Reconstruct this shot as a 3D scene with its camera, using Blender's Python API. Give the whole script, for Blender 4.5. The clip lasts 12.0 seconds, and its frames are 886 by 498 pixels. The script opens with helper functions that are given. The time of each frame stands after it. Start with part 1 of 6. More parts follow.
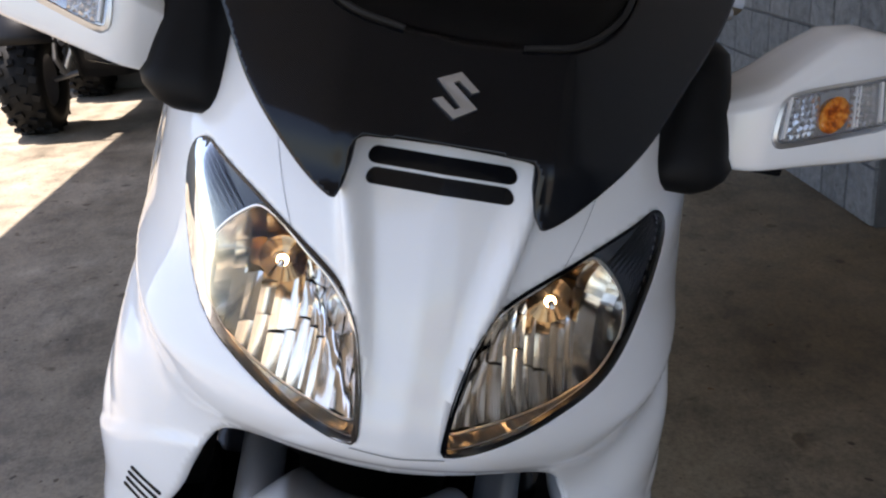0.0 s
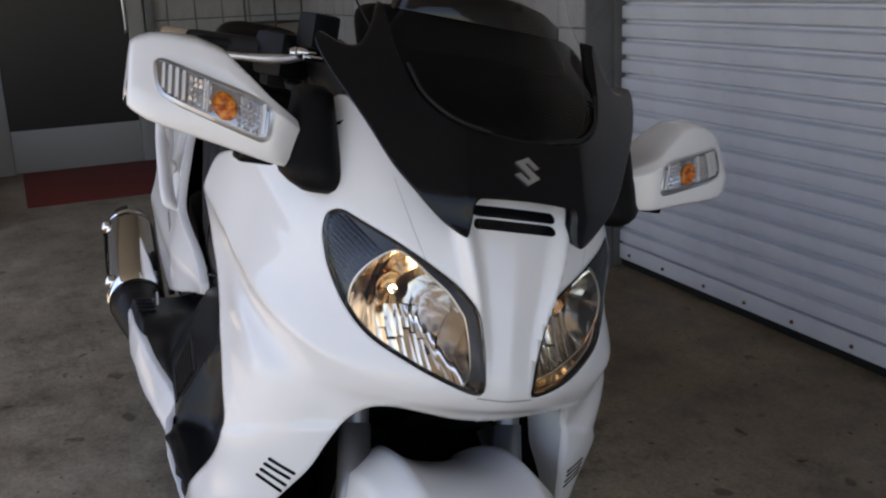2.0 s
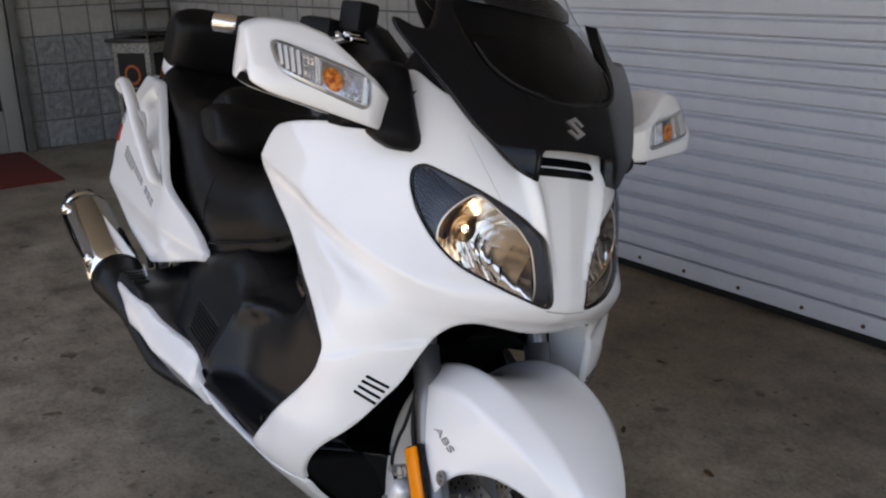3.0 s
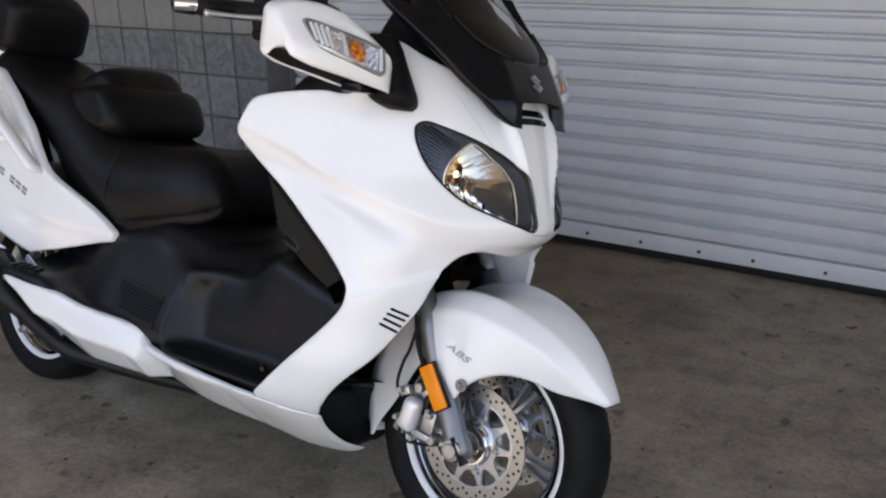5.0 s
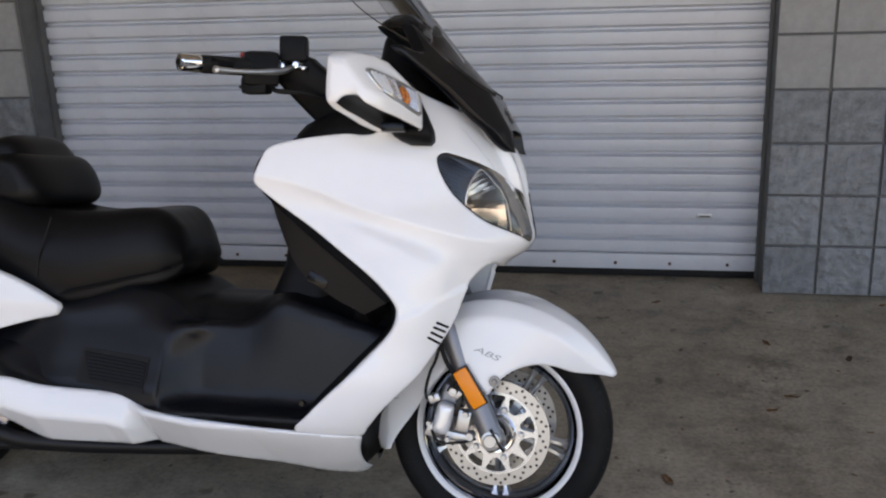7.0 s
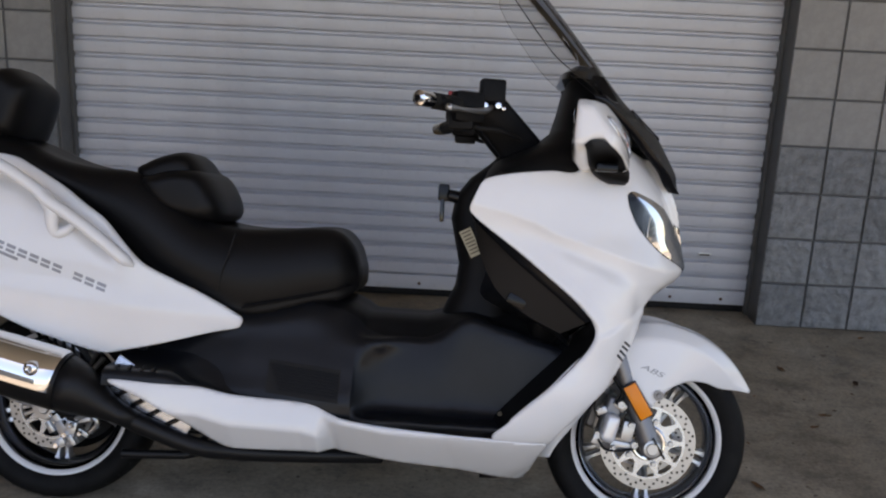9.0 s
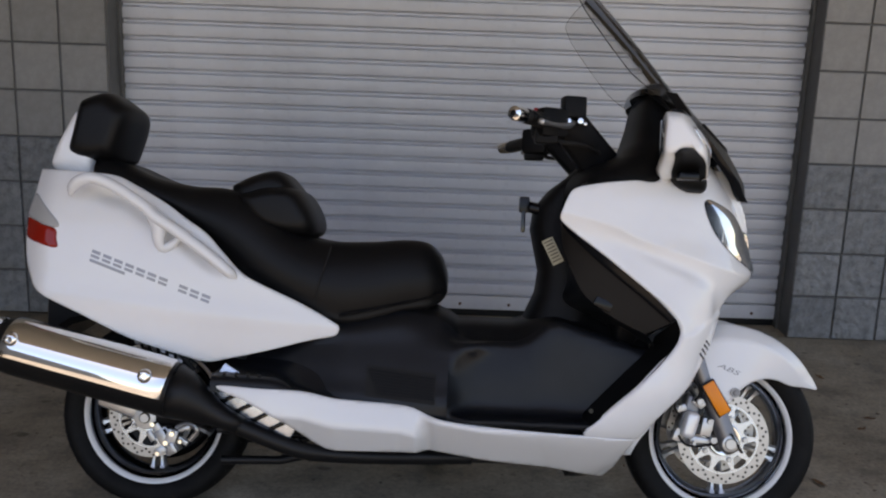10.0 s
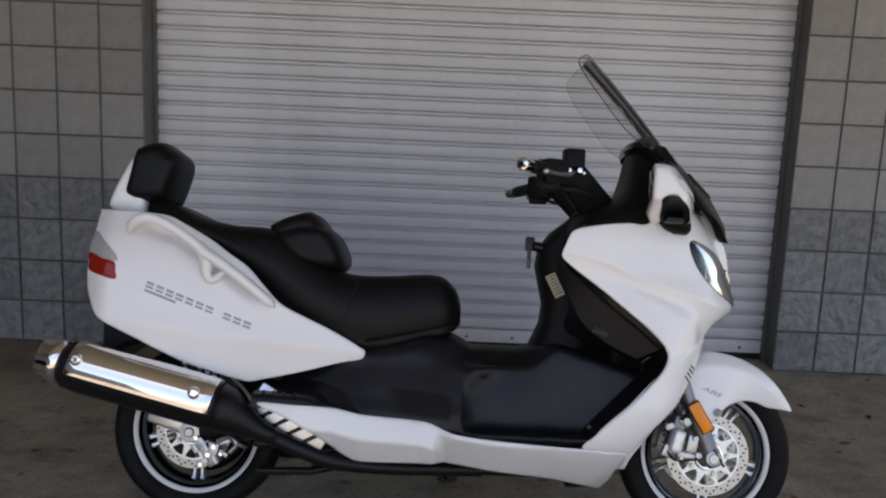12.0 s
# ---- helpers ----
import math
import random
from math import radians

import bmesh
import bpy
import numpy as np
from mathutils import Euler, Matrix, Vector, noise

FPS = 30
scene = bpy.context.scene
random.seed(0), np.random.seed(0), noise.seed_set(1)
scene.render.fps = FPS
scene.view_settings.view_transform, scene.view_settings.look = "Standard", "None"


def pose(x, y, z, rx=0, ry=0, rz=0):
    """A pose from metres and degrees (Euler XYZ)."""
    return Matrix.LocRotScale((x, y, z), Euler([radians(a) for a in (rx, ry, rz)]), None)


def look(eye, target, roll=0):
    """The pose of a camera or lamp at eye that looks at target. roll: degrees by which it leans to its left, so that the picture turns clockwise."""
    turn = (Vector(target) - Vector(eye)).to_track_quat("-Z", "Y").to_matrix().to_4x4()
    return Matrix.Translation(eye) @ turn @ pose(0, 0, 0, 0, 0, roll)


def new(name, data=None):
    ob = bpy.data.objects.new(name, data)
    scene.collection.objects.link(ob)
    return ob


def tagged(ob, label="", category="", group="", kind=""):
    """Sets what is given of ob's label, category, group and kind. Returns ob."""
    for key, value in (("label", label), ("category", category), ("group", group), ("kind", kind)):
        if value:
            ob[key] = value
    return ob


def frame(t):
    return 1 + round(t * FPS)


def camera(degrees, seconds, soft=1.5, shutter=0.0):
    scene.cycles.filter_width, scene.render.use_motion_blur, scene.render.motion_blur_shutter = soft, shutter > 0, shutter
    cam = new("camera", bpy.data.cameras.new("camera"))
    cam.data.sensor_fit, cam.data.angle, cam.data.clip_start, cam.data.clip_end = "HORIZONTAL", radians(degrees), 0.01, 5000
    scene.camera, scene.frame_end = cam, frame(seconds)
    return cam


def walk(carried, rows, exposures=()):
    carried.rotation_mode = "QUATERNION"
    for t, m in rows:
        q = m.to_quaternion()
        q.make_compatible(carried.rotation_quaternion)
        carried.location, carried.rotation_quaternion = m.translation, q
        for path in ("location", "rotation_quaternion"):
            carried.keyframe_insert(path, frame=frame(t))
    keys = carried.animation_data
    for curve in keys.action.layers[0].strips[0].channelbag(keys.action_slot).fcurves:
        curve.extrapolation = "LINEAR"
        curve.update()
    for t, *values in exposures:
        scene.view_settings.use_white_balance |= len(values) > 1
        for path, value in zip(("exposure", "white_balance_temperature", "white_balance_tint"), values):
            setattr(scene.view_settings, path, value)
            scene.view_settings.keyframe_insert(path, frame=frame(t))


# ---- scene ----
cam = camera(49.4, 12.0, soft=2.15)
PATH = [
    (0, (-0.008, 0.062, 1.128), (-1.891, 0.122, 0.454), -3.6),
    (0.5, (0.066, -0.099, 1.133), (-1.809, 0.193, 0.502), -4.8),
    (1, (0.165, -0.216, 1.159), (-1.695, 0.227, 0.571), -2.2),
    (1.5, (0.268, -0.342, 1.2), (-1.544, 0.253, 0.6), -2.7),
    (2, (0.335, -0.507, 1.236), (-1.431, 0.261, 0.694), -2.4),
    (2.5, (0.361, -0.771, 1.256), (-1.265, 0.232, 0.666), -2.7),
    (3, (0.414, -0.977, 1.262), (-1.172, 0.095, 0.684), -2.0),
    (3.5, (0.448, -1.148, 1.293), (-1.088, -0.021, 0.686), -0.5),
    (3.7, (0.445, -1.211, 1.286), (-1.037, -0.022, 0.662), -1.2),
    (5.3, (0.094, -1.684, 1.317), (-0.915, -0.08, 0.679), -0.9),
    (5.5, (0.038, -1.73, 1.319), (-0.923, -0.093, 0.689), -0.5),
    (6, (-0.125, -1.942, 1.362), (-0.904, -0.23, 0.682), -1.6),
    (6.5, (-0.307, -2.032, 1.341), (-0.864, -0.226, 0.688), 0.4),
    (6.7, (-0.382, -2.081, 1.353), (-0.86, -0.243, 0.726), -0.7),
    (8.5, (-1.156, -2.434, 1.388), (-1.182, -0.509, 0.849), -0.1),
    (9, (-1.335, -2.47, 1.418), (-1.355, -0.543, 0.883), 2.8),
    (9.5, (-1.509, -2.577, 1.415), (-1.508, -0.628, 0.967), 2.0),
    (10, (-1.616, -2.623, 1.371), (-1.597, -0.677, 0.911), 2.1),
    (10.5, (-1.663, -2.646, 1.387), (-1.648, -0.693, 0.958), 1.9),
    (11, (-1.675, -2.763, 1.405), (-1.633, -0.806, 0.996), 1.3),
    (11.5, (-1.653, -2.895, 1.418), (-1.616, -0.931, 1.044), 1.9),
    (12, (-1.668, -2.948, 1.426), (-1.649, -0.984, 1.047), 2.5),
]
EXPOSURES = [(0.0, 1.60, 7000, 18), (0.7, 1.32, 7330, 18), (1.5, 1.27, 7440, 18), (2.5, 1.30, 7560, 18), (3.5, 1.6, 7850, 18), (6.2, 1.56, 7790, 18), (8.5, 1.2, 7700, 19), (12.0, 1.06, 7760, 19)]
walk(cam, [(t, look(eye, target, roll)) for t, eye, target, roll in PATH], EXPOSURES)

# ---- light ----
SUN_EL, SUN_AZ = 74.0, 200.0          # the sun stands beyond the open side of the bay
world = bpy.data.worlds.new("world")
scene.world = world
world.use_nodes = True
wn, wl = world.node_tree.nodes, world.node_tree.links
sky = wn.new("ShaderNodeTexSky")
sky.sky_type, sky.sun_disc = "NISHITA", False
sky.sun_elevation, sky.sun_rotation = radians(SUN_EL), radians(SUN_AZ)
wl.new(sky.outputs[0], wn["Background"].inputs[0])
wn["Background"].inputs[1].default_value = 0.15
sun_data = bpy.data.lights.new("sun", "SUN")
sun_data.energy, sun_data.angle, sun_data.color = 5.0, radians(0.5), (1.0, 0.98, 0.95)
sun = new("sun", sun_data)
SUN_DIR = Vector((math.sin(radians(SUN_AZ)) * math.cos(radians(SUN_EL)), math.cos(radians(SUN_AZ)) * math.cos(radians(SUN_EL)), math.sin(radians(SUN_EL))))
sun.matrix_world = look(SUN_DIR * 20, (0, 0, 0))

# ---- materials ----
def material(name, color, rough=0.5, metal=0.0, coat=0.0, spec=0.5, transmission=0.0, ior=1.45, alpha=1.0):
    m = bpy.data.materials.new(name)
    m.use_nodes = True
    b = m.node_tree.nodes["Principled BSDF"]
    b.inputs["Base Color"].default_value = (*color, 1)
    b.inputs["Roughness"].default_value = rough
    b.inputs["Metallic"].default_value = metal
    b.inputs["Coat Weight"].default_value = coat
    b.inputs["Coat Roughness"].default_value = 0.04
    b.inputs["Specular IOR Level"].default_value = spec
    b.inputs["Transmission Weight"].default_value = transmission
    b.inputs["IOR"].default_value = ior
    b.inputs["Alpha"].default_value = alpha
    return m


def node(m, kind, **values):
    n = m.node_tree.nodes.new(kind)
    for key, value in values.items():
        n.inputs[key.replace("_", " ")].default_value = value
    return n


def join(m, a, b):
    m.node_tree.links.new(a, b)


def noise_of(m, scale, detail=4.0, rough=0.6, space="Object", stretch=(1, 1, 1)):
    co = m.node_tree.nodes.new("ShaderNodeTexCoord")
    mp = m.node_tree.nodes.new("ShaderNodeMapping")
    mp.inputs["Scale"].default_value = stretch
    join(m, co.outputs[space], mp.inputs[0])
    n = node(m, "ShaderNodeTexNoise", Scale=scale, Detail=detail, Roughness=rough)
    join(m, mp.outputs[0], n.inputs["Vector"])
    return n.outputs[0]


def ramp(m, source, stops):
    r = m.node_tree.nodes.new("ShaderNodeValToRGB")
    e = r.color_ramp.elements
    while len(e) < len(stops):
        e.new(0.5)
    for el, (p, c) in zip(e, stops):
        el.position, el.color = p, (*c, 1) if len(c) == 3 else c
    join(m, source, r.inputs[0])
    return r.outputs[0]


def grey(v):
    return (v, v, v)


def mixed(m, a, b, fac=None, blend="MULTIPLY", amount=1.0):
    n = m.node_tree.nodes.new("ShaderNodeMix")
    n.data_type, n.blend_type = "RGBA", blend
    n.inputs[0].default_value = amount
    if fac is not None:
        join(m, fac, n.inputs[0])
    for src, slot in ((a, n.inputs[6]), (b, n.inputs[7])):
        if isinstance(src, tuple):
            slot.default_value = (*src, 1)
        else:
            join(m, src, slot)
    return n.outputs[2]


def bump(m, source, strength, distance):
    b = node(m, "ShaderNodeBump", Strength=strength, Distance=distance)
    join(m, source, b.inputs["Height"])
    join(m, b.outputs[0], m.node_tree.nodes["Principled BSDF"].inputs["Normal"])


def base(m, source):
    join(m, source, m.node_tree.nodes["Principled BSDF"].inputs["Base Color"])


def roughness(m, source):
    join(m, source, m.node_tree.nodes["Principled BSDF"].inputs["Roughness"])


def shade_random(m, low, high):
    info = m.node_tree.nodes.new("ShaderNodeObjectInfo")
    return ramp(m, info.outputs["Random"], [(0, low), (1, high)])


# floor: stained concrete
m_floor = material("concrete", (0.2, 0.18, 0.15), 0.7, spec=0.4)
big = ramp(m_floor, noise_of(m_floor, 1.1, 7, 0.66), [(0.32, (0.165, 0.132, 0.092)), (0.46, (0.30, 0.252, 0.185)), (0.54, (0.335, 0.284, 0.212)), (0.7, (0.46, 0.398, 0.310))])
mid = ramp(m_floor, noise_of(m_floor, 6, 9, 0.78), [(0.36, grey(0.5)), (0.5, grey(0.86)), (0.62, grey(1.05))])
fine = ramp(m_floor, noise_of(m_floor, 70, 6, 0.8), [(0.32, grey(0.6)), (0.5, grey(0.95)), (0.68, grey(1.15))])
spots = ramp(m_floor, noise_of(m_floor, 11, 2, 0.4), [(0.0, grey(1.0)), (0.68, grey(1.0)), (0.73, (0.5, 0.47, 0.43))])
specks = ramp(m_floor, noise_of(m_floor, 38, 1, 0.3), [(0.0, grey(1.0)), (0.74, grey(1.0)), (0.78, (0.34, 0.3, 0.26))])
scrubbed = ramp(m_floor, noise_of(m_floor, 1.7, 8, 0.72, stretch=(1, 2.6, 1)), [(0.35, grey(0.74)), (0.47, grey(0.98)), (0.7, grey(1.08))])
# brown dirt along the roller door, ragged at its border, the deep floor's shade painted in
where = node(m_floor, "ShaderNodeTexCoord")
soil_shade_map = node(m_floor, "ShaderNodeMapping")
soil_shade_map.inputs["Location"].default_value = (2.05, -1.75, 0)
shift = node(m_floor, "ShaderNodeVectorMath")
shift.operation = "MULTIPLY_ADD"
join(m_floor, noise_of(m_floor, 2.2, 6, 0.7), shift.inputs[0])
shift.inputs[1].default_value = (0.5, 0.5, 0)
join(m_floor, where.outputs["Object"], shift.inputs[2])
join(m_floor, shift.outputs[0], soil_shade_map.inputs["Vector"])
squash = node(m_floor, "ShaderNodeVectorMath")
squash.operation = "MULTIPLY"
squash.inputs[1].default_value = (0.62, 1.05, 0)
join(m_floor, soil_shade_map.outputs[0], squash.inputs[0])
reach = node(m_floor, "ShaderNodeVectorMath")
reach.operation = "LENGTH"
join(m_floor, squash.outputs[0], reach.inputs[0])
soil_shade = ramp(m_floor, reach.outputs["Value"], [(0.38, (0.58, 0.51, 0.41)), (0.95, grey(1.0))])
worn = mixed(m_floor, mixed(m_floor, mixed(m_floor, mixed(m_floor, mixed(m_floor, big, mid), fine), spots), specks), scrubbed)
base(m_floor, mixed(m_floor, worn, soil_shade))
roughness(m_floor, ramp(m_floor, noise_of(m_floor, 3, 6, 0.7), [(0.3, grey(0.4)), (0.7, grey(0.7))]))
bump(m_floor, noise_of(m_floor, 60, 6, 0.7), 0.25, 0.004)

# painted block, smooth and split-faced
m_block = material("painted_block", (0.34, 0.34, 0.33), 0.62)
base(m_block, mixed(m_block, shade_random(m_block, (0.255, 0.252, 0.246), (0.305, 0.302, 0.295)), ramp(m_block, noise_of(m_block, 14, 6, 0.7), [(0.3, grey(0.8)), (0.65, grey(1.05))])))
bump(m_block, noise_of(m_block, 140, 5, 0.7), 0.25, 0.003)
m_split = material("split_block", (0.31, 0.33, 0.35), 0.55)
base(m_split, mixed(m_split, shade_random(m_split, (0.185, 0.195, 0.205), (0.26, 0.27, 0.28)), ramp(m_split, noise_of(m_split, 25, 8, 0.75), [(0.32, grey(0.58)), (0.58, grey(1.1))])))
bump(m_split, noise_of(m_split, 45, 8, 0.75), 0.8, 0.012)
m_mortar = material("mortar", (0.125, 0.125, 0.125), 0.9)
bump(m_mortar, noise_of(m_mortar, 120, 4), 0.3, 0.003)
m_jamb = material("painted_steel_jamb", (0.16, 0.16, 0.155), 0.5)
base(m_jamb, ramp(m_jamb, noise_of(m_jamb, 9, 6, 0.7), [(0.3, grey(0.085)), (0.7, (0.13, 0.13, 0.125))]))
m_door = material("door_paint", (0.62, 0.63, 0.65), 0.34, spec=1.0)
dirt = ramp(m_door, noise_of(m_door, 2.0, 6, 0.6), [(0.3, (0.50, 0.51, 0.545)), (0.6, (0.60, 0.62, 0.665))])
base(m_door, mixed(m_door, dirt, ramp(m_door, noise_of(m_door, 25, 6, 0.7), [(0.28, grey(0.9)), (0.42, grey(1.0))])))
m_rubber = material("rubber", (0.012, 0.012, 0.012), 0.7, spec=0.3)
bump(m_rubber, noise_of(m_rubber, 150, 3), 0.2, 0.002)
m_rust = material("rusted_bolt", (0.1, 0.05, 0.03), 0.7)
m_ceiling = material("ceiling_paint", (0.35, 0.34, 0.32), 0.8)
bump(m_ceiling, noise_of(m_ceiling, 30, 4), 0.2, 0.004)
m_leaf = material("dry_leaf", (0.1, 0.055, 0.025), 0.8)
base(m_leaf, shade_random(m_leaf, (0.035, 0.022, 0.014), (0.17, 0.085, 0.035)))
m_mat = material("red_mat", (0.22, 0.035, 0.02), 0.95)
base(m_mat, ramp(m_mat, noise_of(m_mat, 200, 3), [(0.3, (0.085, 0.012, 0.008)), (0.7, (0.19, 0.03, 0.018))]))
m_frame_white = material("door_frame_paint", (0.26, 0.26, 0.25), 0.45)
m_dark_glass = material("dark_glass", (0.008, 0.008, 0.009), 0.06, spec=0.6)
m_door_glass = material("dim_door_glass", (0.01, 0.01, 0.011), 0.3, spec=0.35)
m_granite = material("speckled_laminate", (0.2, 0.19, 0.17), 0.5)
base(m_granite, ramp(m_granite, noise_of(m_granite, 60, 6, 0.8), [(0.35, (0.06, 0.055, 0.05)), (0.62, (0.36, 0.34, 0.3))]))
m_darkwood = material("dark_board", (0.03, 0.025, 0.022), 0.5)
m_poster = material("poster_print", (0.02, 0.016, 0.015), 0.35)
m_orange_ink = material("orange_print", (0.42, 0.1, 0.03), 0.4)

# scooter
m_white = material("pearl_white_paint", (0.8, 0.8, 0.79), 0.42, coat=1.0, spec=0.3)
base(m_white, ramp(m_white, noise_of(m_white, 2.5, 4), [(0.3, (0.81, 0.82, 0.83)), (0.7, (0.865, 0.875, 0.88))]))
m_black = material("satin_black_plastic", (0.004, 0.0047, 0.0065), 0.2, spec=0.30)
roughness(m_black, ramp(m_black, noise_of(m_black, 30, 5), [(0.3, grey(0.14)), (0.7, grey(0.21))]))
m_grain = material("grained_black_plastic", (0.01, 0.0105, 0.012), 0.33, spec=0.30)
base(m_grain, ramp(m_grain, noise_of(m_grain, 8, 5), [(0.3, (0.0055, 0.0065, 0.0085)), (0.7, (0.0095, 0.0108, 0.0135))]))
bump(m_grain, noise_of(m_grain, 300, 3), 0.2, 0.0008)
m_vinyl = material("black_vinyl", (0.005, 0.005, 0.0055), 0.42, spec=0.22)
bump(m_vinyl, noise_of(m_vinyl, 260, 4), 0.25, 0.0008)
m_tyre = material("tyre_rubber", (0.016, 0.016, 0.017), 0.62, spec=0.17)
base(m_tyre, ramp(m_tyre, noise_of(m_tyre, 20, 5), [(0.3, grey(0.0045)), (0.7, grey(0.010))]))
m_chrome = material("chrome", (0.86, 0.86, 0.86), 0.06, 1.0)
m_silver = material("silver_paint", (0.55, 0.56, 0.57), 0.3, 0.85)
m_alloy = material("cast_alloy", (0.5, 0.51, 0.52), 0.34, 0.9)
m_fork = material("fork_grey", (0.22, 0.22, 0.23), 0.35, 0.7)
m_disc = material("brake_steel", (0.47, 0.46, 0.45), 0.36, 1.0)
m_carrier = material("carrier_alloy", (0.54, 0.57, 0.62), 0.26, 0.9)
m_barrel = material("polished_rim", (0.42, 0.44, 0.47), 0.14, 1.0)
m_hole = material("drilled_hole", (0.02, 0.018, 0.016), 0.7)
m_whitewall = material("white_band", (0.78, 0.78, 0.77), 0.4)
m_exhaust_black = material("heat_black_steel", (0.007, 0.007, 0.0075), 0.4, spec=0.3)
m_amber = material("amber_reflector", (0.95, 0.27, 0.004), 0.2)
m_red_lens = material("red_lens", (0.3, 0.014, 0.006), 0.1)
m_grey_lens = material("grey_lens", (0.42, 0.42, 0.41), 0.15)
m_text = material("grey_lettering", (0.33, 0.33, 0.34), 0.3, 0.4)
m_label_ink = material("label_ink", (0.12, 0.1, 0.08), 0.6)


def thin_glass(name, tint, rough=0.0, ior=1.45):
    """A thin clear sheet: light passes straight on, tinted, and the surface shines by its angle."""
    m = bpy.data.materials.new(name)
    m.use_nodes = True
    t = m.node_tree
    t.nodes.remove(t.nodes["Principled BSDF"])
    clear, gloss = t.nodes.new("ShaderNodeBsdfTransparent"), t.nodes.new("ShaderNodeBsdfGlossy")
    clear.inputs[0].default_value = (*tint, 1)
    gloss.inputs["Roughness"].default_value = rough
    fres, mix = t.nodes.new("ShaderNodeFresnel"), t.nodes.new("ShaderNodeMixShader")
    fres.inputs["IOR"].default_value = ior
    for a, b in ((fres.outputs[0], mix.inputs[0]), (clear.outputs[0], mix.inputs[1]), (gloss.outputs[0], mix.inputs[2]), (mix.outputs[0], t.nodes["Material Output"].inputs[0])):
        t.links.new(a, b)
    return m


m_lens = thin_glass("headlight_lens", (0.97, 0.97, 0.97), ior=1.22)
m_screen = thin_glass("smoked_screen", (0.87, 0.87, 0.87), ior=1.20)
m_reflector = material("mirror_reflector", (0.96, 0.90, 0.81), 0.15, 1.0)
m_facet = material("dull_signal_facets", (0.72, 0.72, 0.73), 0.25, 0.8)
# bronze colour carries the warm glow on the bulb cup
m_bronze = material("glow_tinted_bronze", (0.62, 0.40, 0.22), 0.18, 1.0)
m_cast_white = material("bright_caliper_paint", (0.80, 0.81, 0.82), 0.28, 0.35)
# white base colour stands in for the sky mirrored by clear prisms
m_signal = material("sky_white_signal_prism", (0.95, 0.95, 0.95), 0.2, 0.0, spec=0.8)
m_smoke = material("smoked_chrome_trim", (0.055, 0.06, 0.07), 0.24, 1.0)
m_trim = material("smoked_inner_trim", (0.042, 0.048, 0.058), 0.18, spec=0.5)
m_rim = material("satin_reflector_edge", (0.90, 0.86, 0.80), 0.28, 1.0)
m_cell = material("grey_signal_bowl", (0.42, 0.42, 0.43), 0.22, 0.8)
m_bulb = bpy.data.materials.new("lit_filament")
m_bulb.use_nodes = True
mb = m_bulb.node_tree.nodes["Principled BSDF"]
mb.inputs["Emission Color"].default_value = (1.0, 0.60, 0.27, 1)
mb.inputs["Emission Strength"].default_value = 9.0
m_sticker = material("yellowed_label", (0.5, 0.46, 0.33), 0.55)
m_amber_facet = material("amber_facets", (0.8, 0.2, 0.012), 0.12, spec=0.6)
base(m_amber_facet, ramp(m_amber_facet, noise_of(m_amber_facet, 130, 2), [(0.35, (0.35, 0.06, 0.004)), (0.5, (0.8, 0.2, 0.012)), (0.68, (1.0, 0.42, 0.06))]))
bump(m_amber_facet, noise_of(m_amber_facet, 260, 1), 0.6, 0.003)
m_glove = material("warm_grey_plastic", (0.017, 0.0155, 0.0145), 0.6, spec=0.25)
bump(m_glove, noise_of(m_glove, 220, 3), 0.15, 0.0008)
m_matt = material("matt_black_plastic", (0.006, 0.006, 0.0065), 0.5, spec=0.16)
base(m_matt, ramp(m_matt, noise_of(m_matt, 12, 5), [(0.3, (0.004, 0.004, 0.0045)), (0.7, (0.009, 0.009, 0.0095))]))
bump(m_matt, noise_of(m_matt, 220, 3), 0.05, 0.0006)

# ---- mesh tools ----
def mesh_object(name, bm, mat, smooth=True):
    data = bpy.data.meshes.new(name)
    bmesh.ops.recalc_face_normals(bm, faces=bm.faces)
    bm.to_mesh(data)
    bm.free()
    if smooth:
        if smooth == "all":
            data.shade_smooth()
        else:
            data.set_sharp_from_angle(angle=radians(38 if smooth is True else smooth))
    for m in mat if isinstance(mat, (list, tuple)) else [mat]:
        data.materials.append(m)
    return new(name, data)


def part(name, bm, mat, parent, label="", smooth=True):
    ob = mesh_object(name, bm, mat, smooth)
    ob.parent = parent
    if label:
        tagged(ob, label)
    return ob


def shared_part(name, data, m, parent):
    ob = new(name, data)
    ob.parent = parent
    ob.matrix_basis = m
    return ob


def box(bm, centre, size, bevel=0.0, turn=None, segments=2):
    made = bmesh.ops.create_cube(bm, size=1.0)
    vs = made["verts"]
    bmesh.ops.scale(bm, vec=size, verts=vs)
    if bevel:
        es = list({e for v in vs for e in v.link_edges})
        vs = bmesh.ops.bevel(bm, geom=es, offset=bevel, segments=segments, affect="EDGES", profile=0.6)["verts"]
        vs = list({v for f in {f for v in vs for f in v.link_faces} for v in f.verts} | set(vs))
    if turn is not None:
        bmesh.ops.transform(bm, matrix=turn, verts=vs)
    bmesh.ops.translate(bm, vec=centre, verts=vs)
    return vs


def new_box(centre, size, bevel=0.0, turn=None, segments=2):
    bm = bmesh.new()
    box(bm, centre, size, bevel, turn, segments)
    return bm


